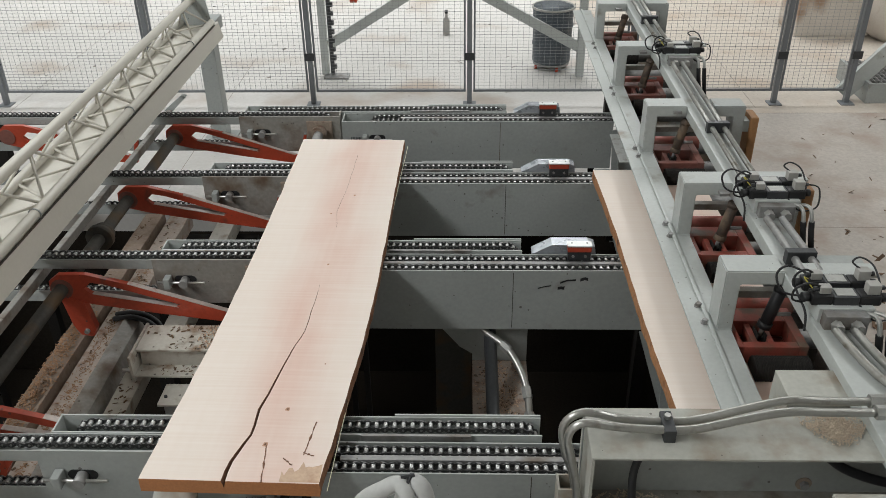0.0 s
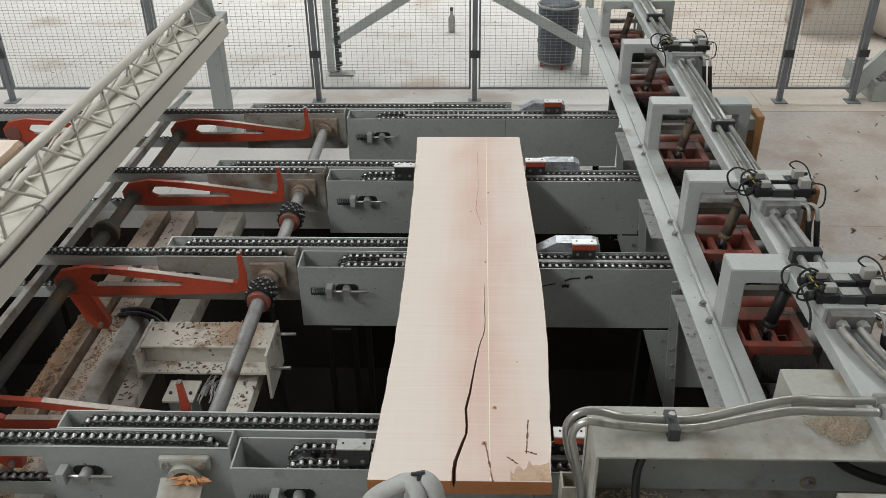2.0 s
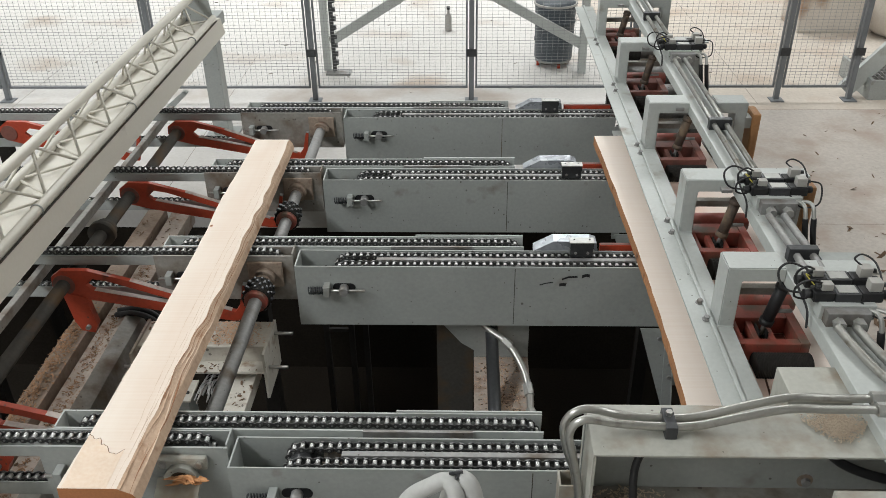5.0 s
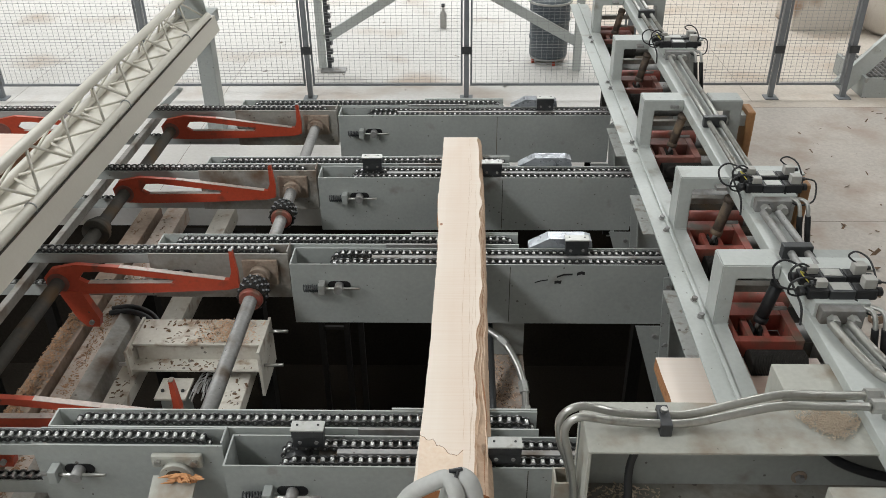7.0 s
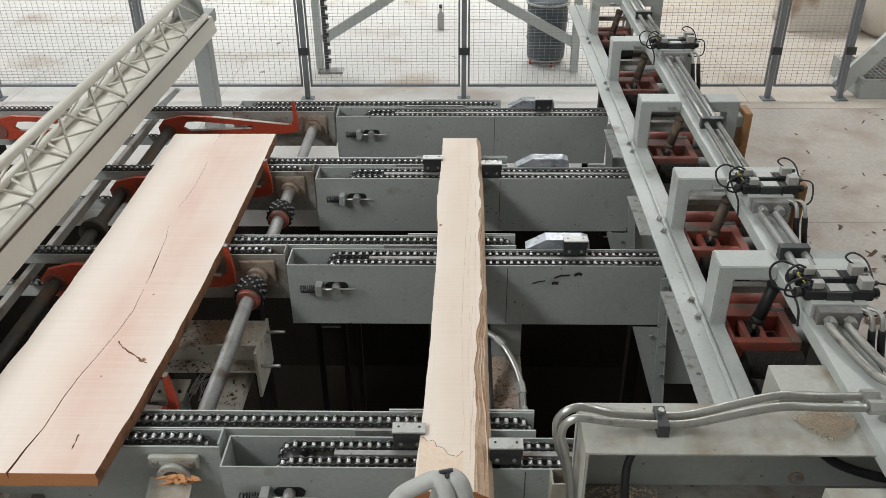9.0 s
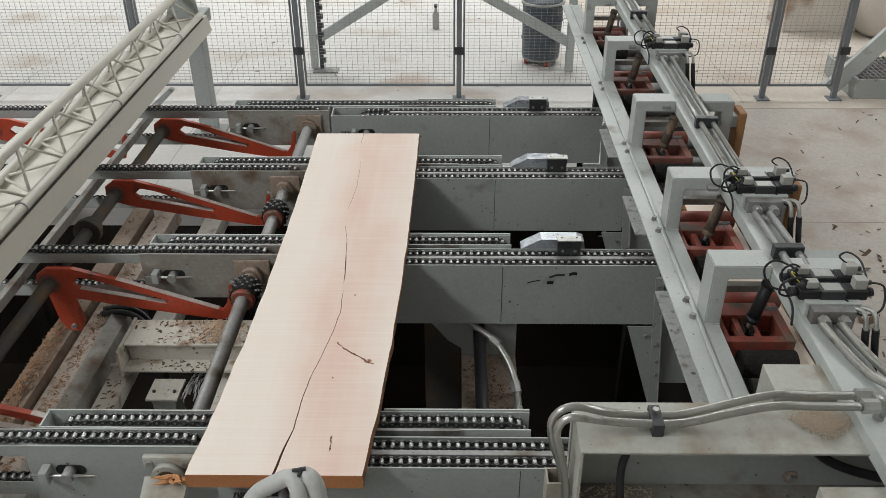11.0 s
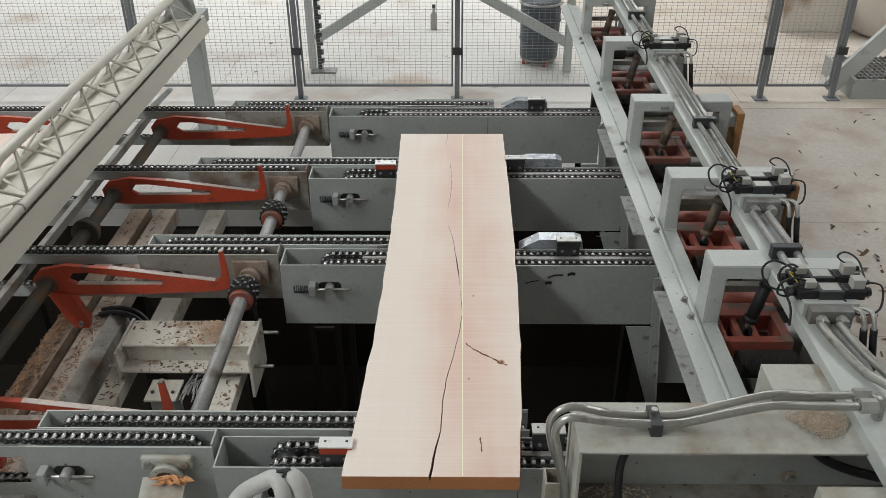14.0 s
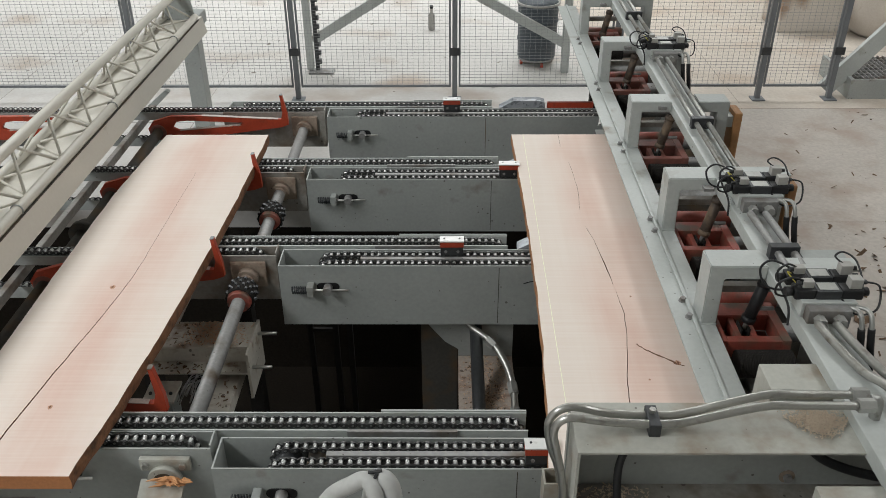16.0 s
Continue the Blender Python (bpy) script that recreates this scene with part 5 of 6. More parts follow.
chips("floor_scuffs", 1.62, 4.2, 1.9, 5.4, -0.0012, 120, 0.06, 19, "dark scuffs and grit on the worn slab", 0, CHIP_DARK)


# ---- boards ----
LONG = 2.68
LINES = []
BOARD_Z = 0.893


def board(name, label, left, right, face, crack, seed, wane=0.0, thick=0.055, category="board", knots=(), marks=(), ragged=0.0, line=None, side=None, fine=0.004, veins=(), torn=0.0):
    """A live-edge board: left and right are edge offsets at even steps from the near end to the far end; crack is a list of
    (share of length, offset, width). The origin is the middle of the near end, on the underside."""
    rnd = random.Random(seed)
    t = thing(name, label, category, group="sawn boards")
    n = 64

    def along(vals, s):
        k = s * (len(vals) - 1)
        i = min(int(k), len(vals) - 2)
        f = k - i
        f = f * f * (3 - 2 * f) * 0.5 + f * 0.5
        return vals[i] * (1 - f) + vals[i + 1] * f

    def crack_at(s):
        for (s0, x0, w0), (s1, x1, w1) in zip(crack, crack[1:]):
            if s0 <= s <= s1:
                f = (s - s0) / (s1 - s0)
                return x0 + (x1 - x0) * f, w0 + (w1 - w0) * f
        return crack[-1][1], 0.0

    bm = bmesh.new()
    rows, slope = [], []
    for i in range(n + 1):
        s = i / n
        y = LONG * s
        lx = along(left, s) + 0.004 * noise.noise((s * 22, seed, 0)) + 0.002 * noise.noise((s * 70, seed, 3))
        rx = along(right, s) + 0.004 * noise.noise((s * 22, seed, 7)) + 0.002 * noise.noise((s * 70, seed, 9))
        cx, cw = crack_at(s)
        cx += 0.004 * noise.noise((s * 30, seed, 5))
        d = 0.0 if cw <= 0.0004 else min(0.04, 0.012 + cw)
        wb = wane * (0.5 + 0.35 * noise.noise((s * 6, seed, 11)) + 0.25 * noise.noise((s * 25, seed, 12)) + 2.2 * max(0.0, 0.5 - s))
        cx = min(cx, rx - max(wb, 0) - 0.02)
        ew = 0.006 if wane else 0.003 + 0.005 * noise.noise((s * 40, seed, 21))
        wl = 0.001 + 0.004 * noise.noise((s * 30, seed, 15))
        cols = [(lx - wl, 0.0), (lx - wl * 1.2, thick * 0.5), (lx, thick), ((lx + cx) / 2, thick), (cx - cw * 0.4 - 0.0004, thick), (cx, thick - d), (cx + cw * 0.4 + 0.0004, thick), ((rx - max(wb, 0) + cx) / 2, thick),
                (rx - max(wb, 0), thick), (rx - max(wb, 0) * 0.3 + ew, thick * 0.55), (rx + ew * 1.1 - (0.0 if wane else 0.004), 0.0)]
        slope.append((Vector((cols[8][0], y, cols[8][1])), Vector((cols[9][0], y, cols[9][1])), max(wb, 0)))
        rows.append([bm.verts.new((x, y, z)) for x, z in cols])
    nc = len(rows[0])
    for a, b in zip(rows, rows[1:]):
        for k in range(nc - 1):
            f = bm.faces.new((a[k], b[k], b[k + 1], a[k + 1]))
            f.material_index = 1 if k in (0, 1) else 4 if k in (nc - 3, nc - 2) else 2 if k in (4, 5) and (a[5].co.z < thick - 0.004 or b[5].co.z < thick - 0.004) else 0
        bm.faces.new((a[0], a[-1], b[-1], b[0])).material_index = 1
    bm.faces.new(rows[0]).material_index = 3
    bm.faces.new(rows[-1][::-1]).material_index = 3
    bmesh.ops.recalc_face_normals(bm, faces=bm.faces[:])
    part("timber", bm, [face, ORANGE, CRACK, END, side or BARK_SIDE], t)
    for ks, kx, kr in knots:
        bm = bmesh.new()
        pts = [(kx + kr * (0.75 + 0.4 * noise.noise((a, seed, ks))) * math.cos(a), LONG * ks + 1.5 * kr * (0.75 + 0.4 * noise.noise((a, seed, 2 + ks))) * math.sin(a)) for a in (2 * math.pi * i / 14 for i in range(14))]
        for f, zz, mi in ((1.0, 0.0006, 0), (0.45, 0.0014, 1)):
            f_ = bm.faces.new([bm.verts.new((kx + (x - kx) * f, LONG * ks + (y - LONG * ks) * f, thick + zz)) for x, y in pts])
            f_.material_index = mi
        part("knot", bm, [KNOT, CRACK], t, "small dark-hearted knot")
    for s0, x0, s1, x1 in marks:
        pts = []
        for i in range(13):
            f = i / 12
            pts.append((x0 + (x1 - x0) * f + 0.004 * noise.noise((f * 3, seed, s0)), LONG * (s0 + (s1 - s0) * f) + 0.004 * noise.noise((f * 3, seed, s1)), thick))
        rad = [0.0008 + fine * max(0.0, noise.noise((i * 0.55, seed, 4.0)) + 0.3) for i in range(13)]
        part("bark_pocket", tube(bmesh.new(), pts, rad, 6), CRACK, t, "dark bark pocket")
    if wane:
        for k in range(9):
            share, i0, i1 = 0.08 + 0.11 * k, rnd.randint(0, 18), rnd.randint(24, 56)
            pts, rad = [], []
            for i in range(i0, i1):
                a, b, w = slope[i]
                f = share + 0.34 * noise.noise((i * 0.16, seed, k * 3.1))
                pts.append(a.lerp(b, min(max(f, 0.0), 1.0)))
                rad.append(0.0005 + (0.0012 + 0.05 * w) * max(0.0, noise.noise((i * 0.3, seed, k * 7.7)) + 0.25))
            part("bark_ridge", tube(bmesh.new(), pts, rad, 5), (RIDGE_DARK, WANE, RIDGE)[k % 3], t, "brown ridge of torn bark")
    for vein in veins:
        pts = []
        for (s0, x0), (s1, x1) in zip(vein, vein[1:]):
            for i in range(14):
                f = i / 14
                u = f * f * (3 - 2 * f)
                pts.append((x0 + (x1 - x0) * u + 0.0035 * noise.noise((s0 * 40 + f * 6, seed, x0 * 50)), LONG * (s0 + (s1 - s0) * f), thick - 0.0002))
        rad = [0.0004 + 0.0013 * max(0.0, noise.noise((i * 0.35, seed, vein[0][1] * 60)) + 0.2) for i in range(len(pts))]
        part("grain_line", tube(bmesh.new(), pts, rad, 5), VEIN, t, "brown wavy grain line")
    if torn:
        lip = [(-0.118 + 0.142 * u, torn * (1.0 - 0.45 * u + 0.10 * noise.noise((u * 5, 2.0, 7.0)) + 0.04 * noise.noise((u * 14, 5.0, 1.0)) + 1.1 * max(0, u - 0.85))) for u in (k / 20 for k in range(21))]
        bm = bmesh.new()
        bm.faces.new([bm.verts.new((x, y, thick + 0.0008)) for x, y in [(0.024, 0.002), (-0.118, 0.002)] + lip])
        part("torn_patch", bm, TORN, t, "tan torn patch at the board's end")
        part("torn_lip", tube(bmesh.new(), [(x, y, thick) for x, y in lip], 0.0014, 5), CRACK, t, "dark edge of the torn patch")
    if ragged:
        bm = bmesh.new()
        pts = [(0.16 + 0.128 * u + 0.006 * noise.noise((u * 9, 1.0, 4.0)), 0.004) for u in (0.0, 0.25, 0.5, 0.75, 1.0)]
        pts += [(0.285 - 0.125 * u, ragged * 2.0 * (0.85 + 0.5 * noise.noise((u * 7, 3.0, 2.0)) - 0.35 * u)) for u in (k / 12 for k in range(13))]
        bm.faces.new([bm.verts.new((x, y, thick + 0.0008)) for x, y in pts])
        part("torn_patch", bm, WANE, t, "torn brown patch at the board's end")
    if line is not None:
        # Laser light on the board, laid on as a thin matt pale strip.
        ln = part("pale_line", boxes((-0.0012, 0.0012, 0.004, LONG - 0.004, 0.0, 0.0007)), LINE, t, "laser alignment line painted as a thin pale strip along the board")
        ln.matrix_local = pose(line, 0, thick, 0, 0, -0.45)
        LINES.append(ln)
    return t


RIDGE = mat("pale_torn_fibre", (0.70, 0.54, 0.41), 0.8, vary=0.2, fine=80)
RIDGE_DARK = mat("red_brown_bark_streak", (0.34, 0.17, 0.09), 0.85, vary=0.3, fine=80)
BARK_SIDE = mat("dark_bark_side", (0.23, 0.105, 0.05), 0.85, vary=0.35, fine=70, bump=0.8, dirt=(0.09, 0.045, 0.025), dirt_amount=0.48, dirt_scale=5)
VEIN = mat("brown_grain", (0.60, 0.45, 0.33), 0.75, vary=0.25, fine=120)
TORN = mat("tan_torn_wood", (0.75, 0.60, 0.475), 0.8, vary=0.2, fine=70, bump=0.5)
# Pale colour standing in for projected laser light.
LINE = mat("painted_laser_line", (0.95, 0.95, 0.72), 0.8, vary=0.02)
KNOT = mat("rosy_knot_wood", (0.50, 0.28, 0.18), 0.7, vary=0.2, fine=120)
END = mat("sawn_board_end", (0.46, 0.19, 0.075), 0.8, vary=0.2, fine=120)

B0 = board("board", "freshly sawn pale board with bark edges under the hold-down frame", (-0.20, -0.215, -0.227, -0.242, -0.246, -0.247, -0.256, -0.27), (0.29, 0.30, 0.31, 0.31, 0.30, 0.29, 0.28, 0.27), WOOD_C,
           [(0, 0.02, 0.003), (0.3, 0.0, 0.0), (1, 0, 0)], 3)
B1 = board("board", "wide pale sawn board with a long dark crack and pinkish heart", (-0.288, -0.271, -0.257, -0.255, -0.258, -0.264, -0.272, -0.282), (0.288, 0.31, 0.33, 0.334, 0.33, 0.323, 0.317, 0.312), WOOD_A,
           [(0, -0.017, 0.017), (0.035, -0.013, 0.014), (0.057, 0.002, 0.013), (0.081, 0.024, 0.009), (0.126, 0.018, 0.011), (0.159, 0.033, 0.009), (0.2, 0.046, 0.007), (0.258, 0.067, 0.004), (0.30, 0.09, 0.003), (0.39, 0.092, 0.0015), (0.42, 0.088, 0.0), (0.6, 0.081, 0.0), (0.62, 0.078, 0.0006), (0.672, 0.056, 0.0008), (0.753, 0.069, 0.0006), (0.92, 0.068, 0.0004), (1, 0.058, 0)], 11,
           knots=((0.127, 0.118, 0.010), (0.062, 0.08, 0.011), (0.484, 0.098, 0.007), (0.735, 0.121, 0.008), (0.66, 0.032, 0.006), (0.222, 0.206, 0.004)), marks=((0.046, 0.216, 0.104, 0.23), (0.04, 0.152, 0.029, 0.186), (0.05, 0.212, 0.045, 0.25), (0.06, 0.085, 0.0, 0.105)), ragged=0.05, line=0.097)
B2 = board("board", "narrow pale sawn board with wavy bark wane along one edge", (-0.130, -0.112, -0.101, -0.095, -0.091, -0.104, -0.092, -0.089), (0.115, 0.112, 0.115, 0.119, 0.123, 0.126, 0.126, 0.125), WOOD_B,
           [(0, 0.03, 0.0), (0.3, 0.06, 0.0), (1, 0.06, 0)], 23, wane=0.036, side=WANE, knots=((0.62, -0.08, 0.010),), torn=0.24, veins=(((0.08, 0.028), (0.2, 0.024), (0.32, 0.02), (0.45, 0.028), (0.55, 0.036), (0.68, 0.052), (0.76, 0.068), (0.86, 0.066), (1.0, 0.058)), ((0.05, 0.05), (0.2, 0.045), (0.35, 0.05), (0.5, 0.05), (0.62, 0.066)), ((0.02, 0.066), (0.14, 0.058), (0.25, 0.072), (0.38, 0.074), (0.55, 0.082), (0.8, 0.09)), ((0.0, 0.04), (0.1, 0.05), (0.18, 0.062), (0.3, 0.058), (0.4, 0.066)), ((0.70, 0.05), (0.76, 0.056), (0.82, 0.06), (0.9, 0.052))))
B3 = board("board", "wide rosy sawn board with a long wandering crack and a knot", (-0.278, -0.251, -0.234, -0.226, -0.223, -0.224, -0.229, -0.236), (0.28, 0.311, 0.331, 0.343, 0.351, 0.355, 0.357, 0.358), WOOD_C,
           [(0, -0.001, 0.010), (0.04, 0.012, 0.007), (0.078, 0.031, 0.0035), (0.133, 0.034, 0.003), (0.177, 0.048, 0.0025), (0.224, 0.071, 0.002), (0.266, 0.089, 0.0016), (0.33, 0.11, 0.002), (0.376, 0.101, 0.0008), (0.38, 0.1, 0.0), (0.415, 0.098, 0.0), (0.42, 0.098, 0.001), (0.45, 0.092, 0.005), (0.475, 0.086, 0.005), (0.5, 0.08, 0.0015), (0.546, 0.07, 0.001), (0.59, 0.05, 0.0006), (0.6, 0.045, 0.0), (0.65, 0.04, 0.0), (0.668, 0.045, 0.0008), (0.719, 0.06, 0.001), (0.79, 0.06, 0.0008), (0.856, 0.055, 0.0005), (0.87, 0.05, 0.0), (0.93, 0.032, 0.0), (0.95, 0.032, 0.0008), (1, 0.034, 0.001)], 31,
           knots=((0.213, 0.252, 0.013), (0.177, 0.128, 0.005), (0.375, 0.155, 0.006)), marks=((0.24, 0.154, 0.213, 0.245), (0.236, 0.165, 0.21, 0.25), (0.212, 0.235, 0.206, 0.272), (0.065, 0.162, 0.04, 0.164), (0.255, 0.12, 0.238, 0.154)), line=0.086)
B4 = board("board", "wide pink-hearted sawn board arriving on the infeed chains", (-0.26, -0.252, -0.25, -0.254, -0.257, -0.254, -0.234, -0.204), (0.26, 0.303, 0.334, 0.356, 0.372, 0.384, 0.39, 0.393), WOOD_A,
           [(0, -0.05, 0.004), (0.07, -0.03, 0.006), (0.2, 0.013, 0.005), (0.32, 0.06, 0.003), (0.43, 0.091, 0.002), (0.52, 0.094, 0.001), (1, 0.1, 0)], 47, knots=((0.40, 0.03, 0.013), (0.12, 0.07, 0.01)))


CAP = mat("bright_worn_plate", (0.66, 0.66, 0.64), 0.35, 0.25, vary=0.12, dirt=(0.25, 0.23, 0.2), dirt_amount=0.36, dirt_scale=6)


def pusher(red, y):
    """A block that rides on the two chains and pushes the boards; its origin is its base."""
    t = thing("pusher_block", ("red-faced" if red else "dark grey") + " steel pusher block with bright top riding on the chains", "pusher block", pose(0, y + 0.112, TOP), "pusher blocks")
    part("block", boxes((-0.052, 0.052, -0.018, 0.018, 0.0, 0.045), bevel=0.002), DARK_METAL, t)
    part("face_plate", boxes((-0.054, 0.054, -0.022, 0.022, 0.0455, 0.073), bevel=0.002), RED if red else DARK_METAL, t)
    part("cap", boxes((-0.056, 0.056, -0.025, 0.025, 0.0735, 0.080), bevel=0.002), CAP if red else ALU, t, "bright worn top plate")
    for dx in (-0.035, 0.035):
        part("screw", tube(bmesh.new(), [(dx, 0.004, 0.0801), (dx, 0.004, 0.0815)], 0.0045, 8), BLACK, t)
    for dx in (-0.028, 0.028):
        part("bolt", tube(bmesh.new(), [(dx, -0.022, 0.022), (dx, -0.017, 0.022)], 0.007, 8), STEEL_WORN, t)
    return t


def hose_pair():
    t = thing("hose_pair", "two pale ribbed hoses strapped together at their bend", "hose")
    part("hose", tube(bmesh.new(), smooth_path([(-0.17, 0.0, -0.16), (-0.12, 0.0, -0.065), (-0.06, 0.0, -0.018), (-0.02, 0.0, 0.0), (0.005, -0.03, -0.02), (0.01, -0.06, -0.1), (0.0, -0.08, -0.3)]), 0.023, 14), WHITE_HOSE, t, smooth=True)
    part("hose", tube(bmesh.new(), smooth_path([(-0.03, 0.06, -0.2), (-0.005, 0.04, -0.06), (0.02, 0.01, -0.005), (0.045, -0.01, -0.02), (0.055, -0.03, -0.09), (0.06, -0.05, -0.3)]), 0.026, 14), WHITE_HOSE, t, smooth=True)
    part("strap", tubes(([(0.004, -0.012, 0.016), (0.012, 0.012, 0.024), (0.016, 0.024, 0.012)], 0.0045), ([(-0.014, 0.004, 0.022), (0.022, 0.010, 0.024)], 0.006), seg=6), DARK_METAL, t, "dark strap clip")
    part("carriage", boxes((-0.3, 0.2, -0.12, 0.0, -0.36, -0.26), bevel=0.01), GREY, t)
    return t


tagged(part("hose_rail", boxes((-1.2, 0.3, 1.46, 1.6, 0.80, 0.905), (-1.2, -1.1, 1.48, 1.58, -1.6, 0.80), (0.2, 0.3, 1.48, 1.58, -1.6, 0.80)), GREY), "grey rail under the sliding hose carriage", "rail")
PUSHERS = {(k, j): pusher(k in (0, 3), ROWS[j]) for k in range(4) for j in range(4)}
HOSES = hose_pair()


def motions():
    z = BOARD_Z

    def slide(ob, rows):
        walk(ob, [(r[0], pose(r[1], r[2], z, 0, 0, r[3] if len(r) > 3 else 0)) for r in rows])

    slide(B0, [(0.0, 0.955, 1.487), (0.2, 0.955, 1.178), (0.4, 0.955, 0.83), (0.6, 0.955, 0.469), (0.8, 0.955, 0.114), (1.0, 0.955, -0.287), (2.0, 0.955, -2.1), (3.0, 0.955, -2.4), (16.0, 0.955, -2.4)])
    slide(B1, [(0, -0.745, 1.9, -1.6), (0.2, -0.53, 1.9, -1.5), (0.4, -0.345, 1.9, -1.65), (0.5, -0.245, 1.9, -1.6), (0.6, -0.14, 1.9, -1.3), (0.8, -0.04, 1.9, -0.9), (1.0, -0.072, 1.9, -0.6), (1.2, -0.052, 1.9, -0.25)] + [(t, x, 1.9) for t, x in ( (1.4, -0.036), (1.6, -0.036), (2.2, -0.028), (2.5, -0.002), (2.6, 0.062), (2.7, 0.15),
                (2.8, 0.267), (2.9, 0.378), (3.0, 0.495))] + [(3.2, 0.748, 1.9, 0.15), (3.5, 1.006, 1.9, 0.35), (3.7, 1.03, 1.9, 0.4), (4.2, 1.034, 1.9, 0.4), (5.6, 1.031, 1.9, 0.4)] +
          [(5.9, 1.027, 1.7, 0.4), (6.3, 1.02, 1.108, 0.3), (6.5, 1.012, 0.74, 0.2), (6.7, 1.0, 0.364), (6.9, 1.0, 0.007), (7.0, 1.0, -0.176), (8.0, 1.0, -2.0), (9.0, 1.0, -2.4), (16.0, 1.0, -2.4)])
    slide(B2, [(0, -3.4, 1.845, 0.6), (2.4, -2.48, 1.845, 0.6), (3.0, -2.0, 1.845, 0.6), (3.2, -1.835, 1.845, 0.6), (3.4, -1.69, 1.845, 0.6), (3.6, -1.535, 1.845, 0.6), (3.8, -1.382, 1.845, 0.6), (4.0, -1.272, 1.845, 0.6), (4.2, -1.26, 1.845, 0.4)] +
          [(t, x, 1.845) for t, x in ((4.7, -1.25), (5.6, -0.66), (6.1, -0.31), (6.3, -0.174), (6.5, -0.025),
                (6.7, -0.022), (9.0, -0.012), (9.2, 0.0), (9.5, 0.18), (10.0, 0.85), (10.3, 1.2), (10.5, 1.22))] + [(10.8, 1.22, 1.5), (11.2, 1.22, 0.6), (12.0, 1.22, -1.2), (13.0, 1.22, -2.4), (16.0, 1.22, -2.4)])
    slide(B3, [(t, x, 1.905, a) for t, x, a in ((0, -4.65, -1.5), (6.9, -2.96, -1.5), (7.8, -2.33, -1.5), (8.0, -2.205, -1.5), (8.2, -2.05, -1.4), (8.4, -1.90, -1.3), (8.6, -1.74, -1.0), (8.8, -1.58, -0.5), (9.0, -1.43, 0.2), (9.2, -1.52, 0.1))] +
          [(t, x, 1.905) for t, x in ((9.7, -1.46), (10.4, -1.0), (11.1, -0.52), (11.3, -0.4), (11.4, -0.28), (11.5, -0.173), (11.7, -0.031))] +
          [(11.9, 0.14, 1.905, 0.7), (12.1, 0.135, 1.905, 0.9), (12.3, 0.12, 1.905, 1.0), (12.5, -0.01, 1.905, 1.0), (12.7, -0.065, 1.905, 0.5)] + [(t, x, 1.905) for t, x in ( (12.9, -0.073), (13.6, -0.072), (14.5, -0.071), (15.3, -0.065))] +
          [(15.4, -0.02, 1.905, 0.5), (15.5, 0.066, 1.905, 1.0), (15.6, 0.15, 1.905, 0.9), (15.7, 0.247, 1.905, 0.6), (15.8, 0.362, 1.905, 0.3), (15.9, 0.468, 1.905, 0.1), (16, 0.585, 1.905, 0)])
    slide(B4, [(t, x, 1.905, a) for t, x, a in ((0, -5.25, 3.4), (13.4, -3.05, 3.4), (14.4, -2.26, 3.4), (14.8, -1.94, 3.4), (15.0, -1.763, 3.4), (15.2, -1.631, 3.4), (15.4, -1.495, 3.3), (15.5, -1.425, 3.2), (15.6, -1.39, 2.6), (15.7, -1.405, 1.6), (15.8, -1.435, 0.9), (15.9, -1.45, 0.4), (16, -1.463, 0))])

    # the painted laser line wanders over the wide boards as they are centred
    for ob, rows in ((LINES[0], ((0, 0.31, 0.02), (0.33, 0.31, 0.02), (0.4, 0.30), (0.5, 0.2), (0.8, 0.06), (1.0, 0.055), (1.4, 0.097), (2.2, 0.097), (2.5, 0.08), (2.7, -0.08), (2.8, -0.19), (3.0, -0.225), (3.1, -0.24), (3.2, -0.24, 0.02), (16, -0.24, 0.02))), (LINES[1], ((0, -0.09, 0.02), (11.3, -0.09, 0.02), (11.4, -0.09), (12.1, -0.09), (12.5, -0.07), (12.7, 0.02), (12.9, 0.096), (13.6, 0.098), (15.0, 0.112), (15.3, 0.098), (15.5, -0.04), (15.7, -0.19), (16.0, -0.19)))):
        walk(ob, [(r[0], pose(r[1], 0, r[2] if len(r) > 2 else 0.055, 0, 0, -0.45)) for r in rows])

    # pusher blocks: rows two and four hold and push the boards, rows one and three follow
    held = (((0, 0.509), (0.8, 0.497), (1.0, 0.349), (1.5, 0.344), (2.2, 0.357), (2.5, 0.40), (2.6, 0.49), (2.7, 0.55), (2.8, 0.653), (2.9, 0.789)),
            ((0.8, -0.51), (1.0, -0.445), (1.2, -0.374), (1.6, -0.366), (2.2, -0.357), (2.5, -0.335), (2.6, -0.262), (2.7, -0.18), (2.8, -0.063), (2.9, 0.05), (3.0, 0.165), (3.2, 0.41), (3.5, 0.652), (4.2, 0.66), (5.2, 0.5), (6.3, 0.155), (9.0, 0.17), (9.2, 0.185), (9.5, 0.37), (9.8, 0.79)),
            ((7.0, -0.499), (7.1, -0.396), (7.3, -0.226), (7.6, -0.165), (8.0, -0.165), (9.0, -0.15), (9.2, -0.135), (9.5, 0.04), (10.0, 0.55), (10.4, 0.66), (11.3, 0.521), (12.1, 0.531), (12.3, 0.50), (12.5, 0.367), (12.7, 0.335), (14.5, 0.337), (15.4, 0.36), (15.5, 0.45), (15.6, 0.539), (15.8, 0.79)),
            ((12.5, -0.48), (12.7, -0.382), (14.5, -0.364), (15.4, -0.33), (15.5, -0.264), (15.6, -0.174), (15.7, -0.061), (15.8, 0.066), (15.9, 0.19), (16.0, 0.312)))
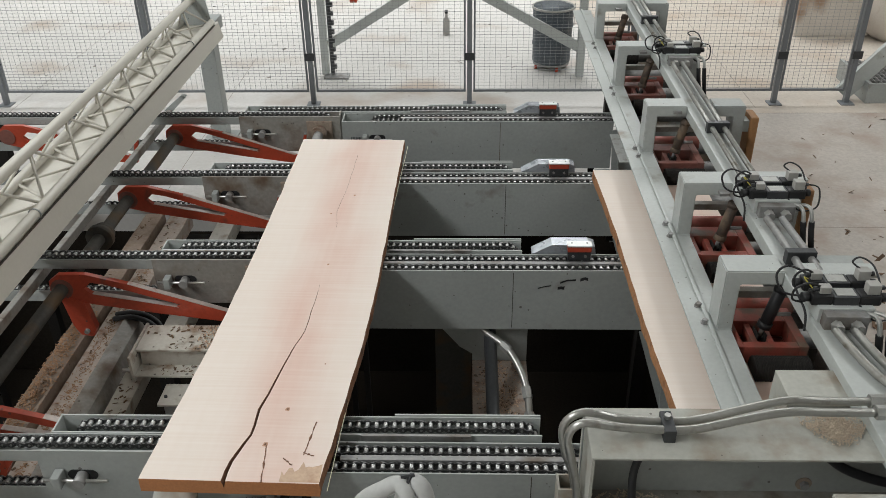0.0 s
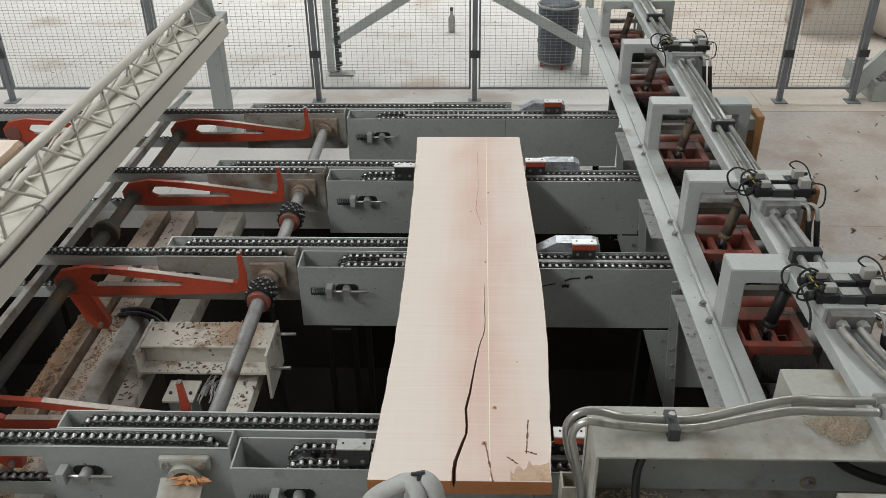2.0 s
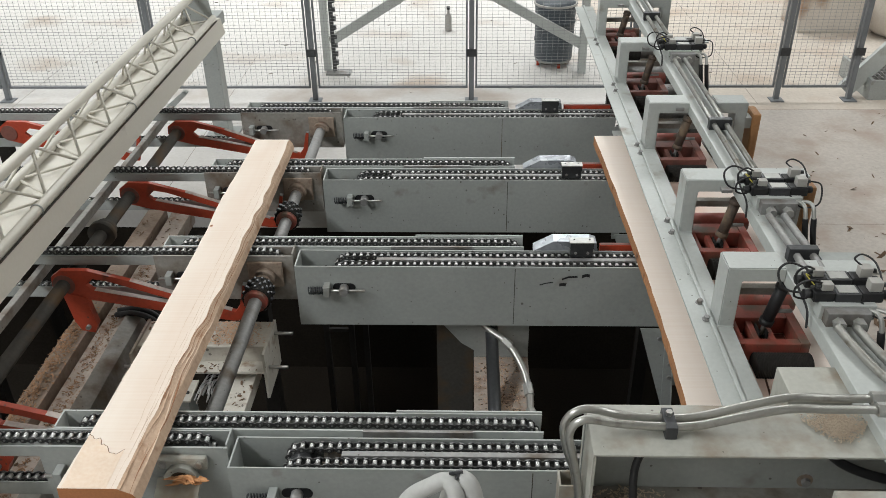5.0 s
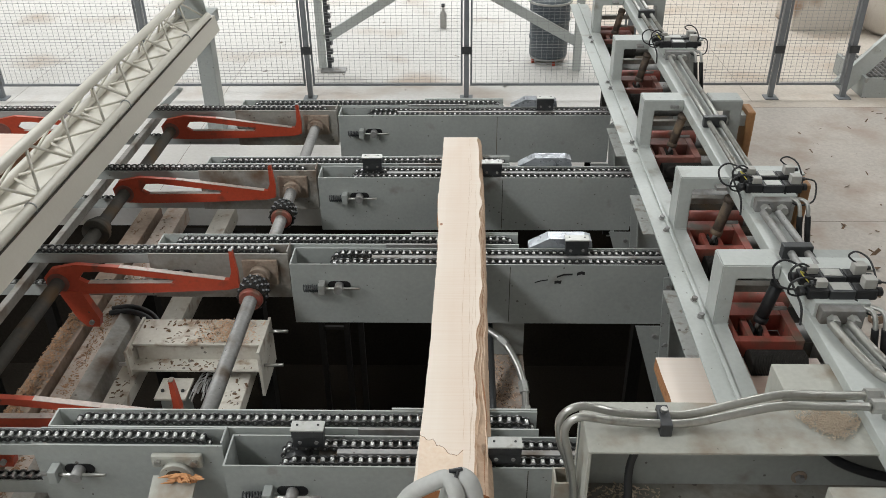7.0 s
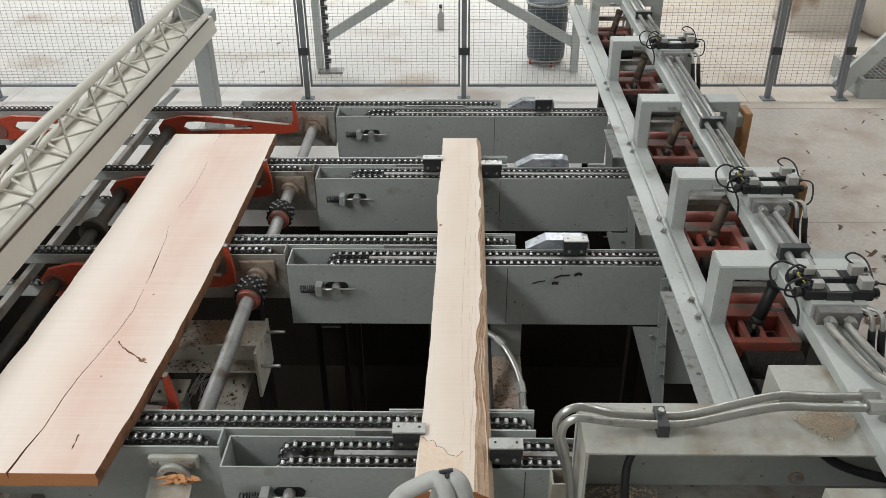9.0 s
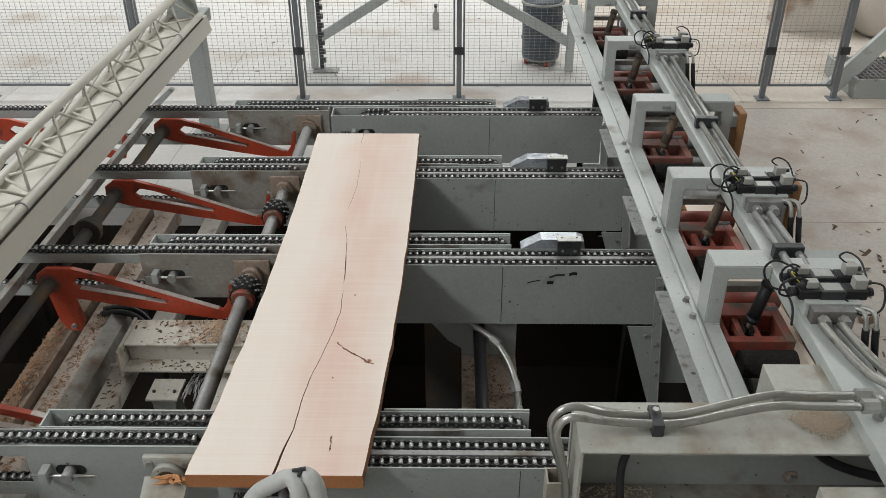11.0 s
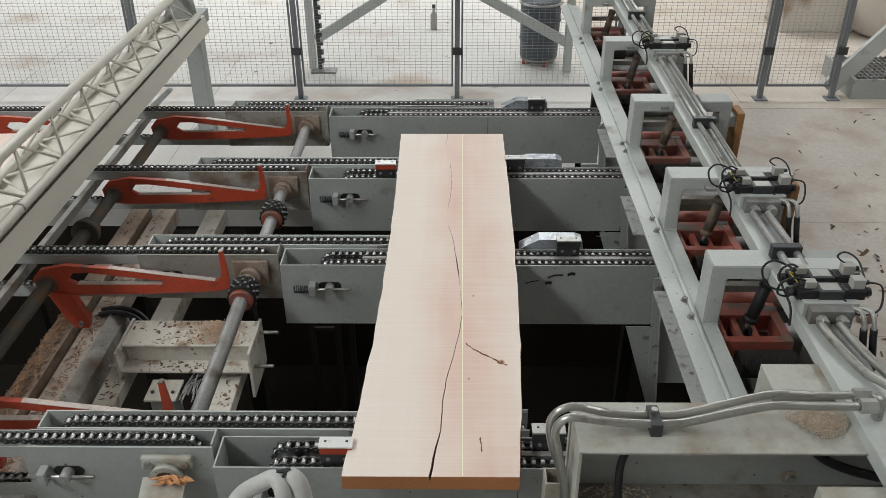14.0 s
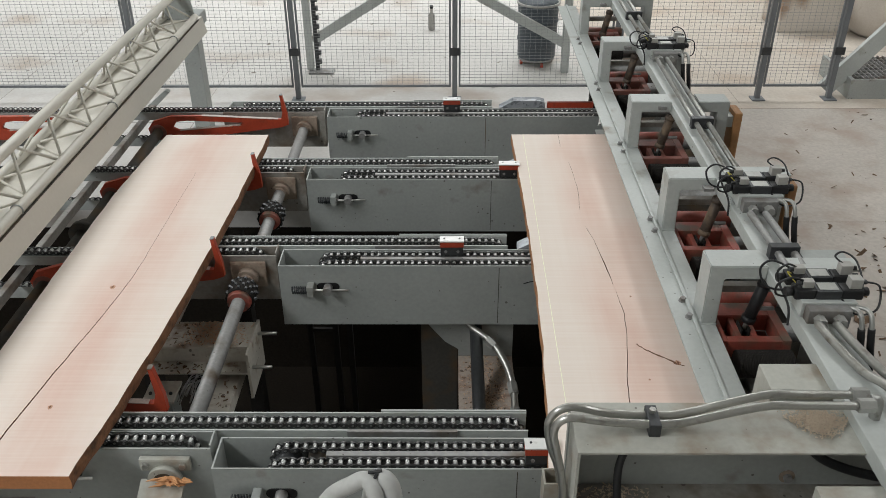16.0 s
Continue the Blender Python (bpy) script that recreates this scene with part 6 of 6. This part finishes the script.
    follow = (((0, 0.52), (2.5, 0.52), (2.6, 0.637), (2.7, 0.718), (2.8, 0.82)),
              ((2.6, -0.56), (2.7, -0.481), (2.8, -0.37), (2.9, -0.249), (3.0, -0.128), (3.5, 0.428), (3.7, 0.518), (9.1, 0.53), (9.4, 0.80)),
              ((9.25, -0.55), (9.6, -0.15), (10.1, 0.45), (10.4, 0.52), (14.5, 0.528), (15.45, 0.53), (15.7, 0.80)),
              ((15.5, -0.57), (15.6, -0.464), (15.7, -0.353), (15.8, -0.237), (15.9, -0.108), (16.0, 0.002)))
    for (k, j), ob in PUSHERS.items():
        rows = (held if j in (1, 3) else follow)[k]
        y = ROWS[j] + (0.035 if j in (1, 3) and k in (1, 3) else 0.105)
        off = -0.018 if j == 3 else 0.0
        keys = []
        first, last = rows[0][0], rows[-1][0]
        if first > 0:
            keys += [(0.0, pose(-0.40, y, TOP - 0.13, 0, -175, 0)), (first - 0.4, pose(-0.40, y, TOP - 0.13, 0, -175, 0)), (first - 0.2, pose(-0.655, y, TOP - 0.10, 0, -95, 0)), (first - 0.1, pose(-0.63, y, TOP - 0.035, 0, -40, 0))]
        keys += [(t, pose(x + off, y, TOP + 0.002, 0, -14 if n == 0 and k == 3 and j in (0, 2) else 0, 0)) for n, (t, x) in enumerate(rows)]
        if last < 16:
            keys += [(last + 0.15, pose(0.98, y, TOP - 0.15, 0, 60, 0)), (16.0, pose(0.98, y, TOP - 0.15, 0, 60, 0))]
        walk(ob, keys)

    tilt = ((0.0, 11), (0.3, 12), (0.6, 12), (0.9, 6), (1.2, 0), (3.9, 0), (4.2, -7), (4.35, -5), (4.6, 8), (4.8, 12), (6.3, 12), (6.7, 4), (7.0, 0), (8.9, 0), (9.2, -7), (9.35, -5), (9.55, 8), (9.75, 12), (11.3, 12), (11.6, 8), (12.0, 0), (15.4, 0), (15.7, -4), (16.0, -5))
    for ob in ARMS + FAR_ARMS:
        p = ob.matrix_world.translation.copy()
        walk(ob, [(t, pose(p.x, p.y, p.z, 0, a, 0)) for t, a in tilt])
    for ob in LIFTERS:
        p = ob.matrix_world.translation.copy()
        walk(ob, [(t, pose(p.x, p.y, TOP - d)) for t, d in ((0, 0.13), (2.72, 0.13), (2.95, 0.0), (4.9, 0.0), (5.4, 0.13), (9.45, 0.13), (9.7, 0.0), (10.5, 0.0), (10.9, 0.13), (15.62, 0.13), (15.85, 0.0), (16.0, 0.0))])
    walk(HOSES, [(t, pose(x, 1.6, 1.256)) for t, x in ((0, -0.155), (1, -0.145), (2, -0.138), (3, -0.136), (3.5, -0.09), (4, -0.044), (4.2, -0.04), (6.5, -0.022), (7.5, -0.02), (8.5, -0.036), (9.2, -0.042), (9.8, -0.1), (10.8, -0.38), (11.4, -0.44), (12, -0.443), (13, -0.45), (15.6, -0.449), (15.8, -0.36), (16, -0.205))])


motions()
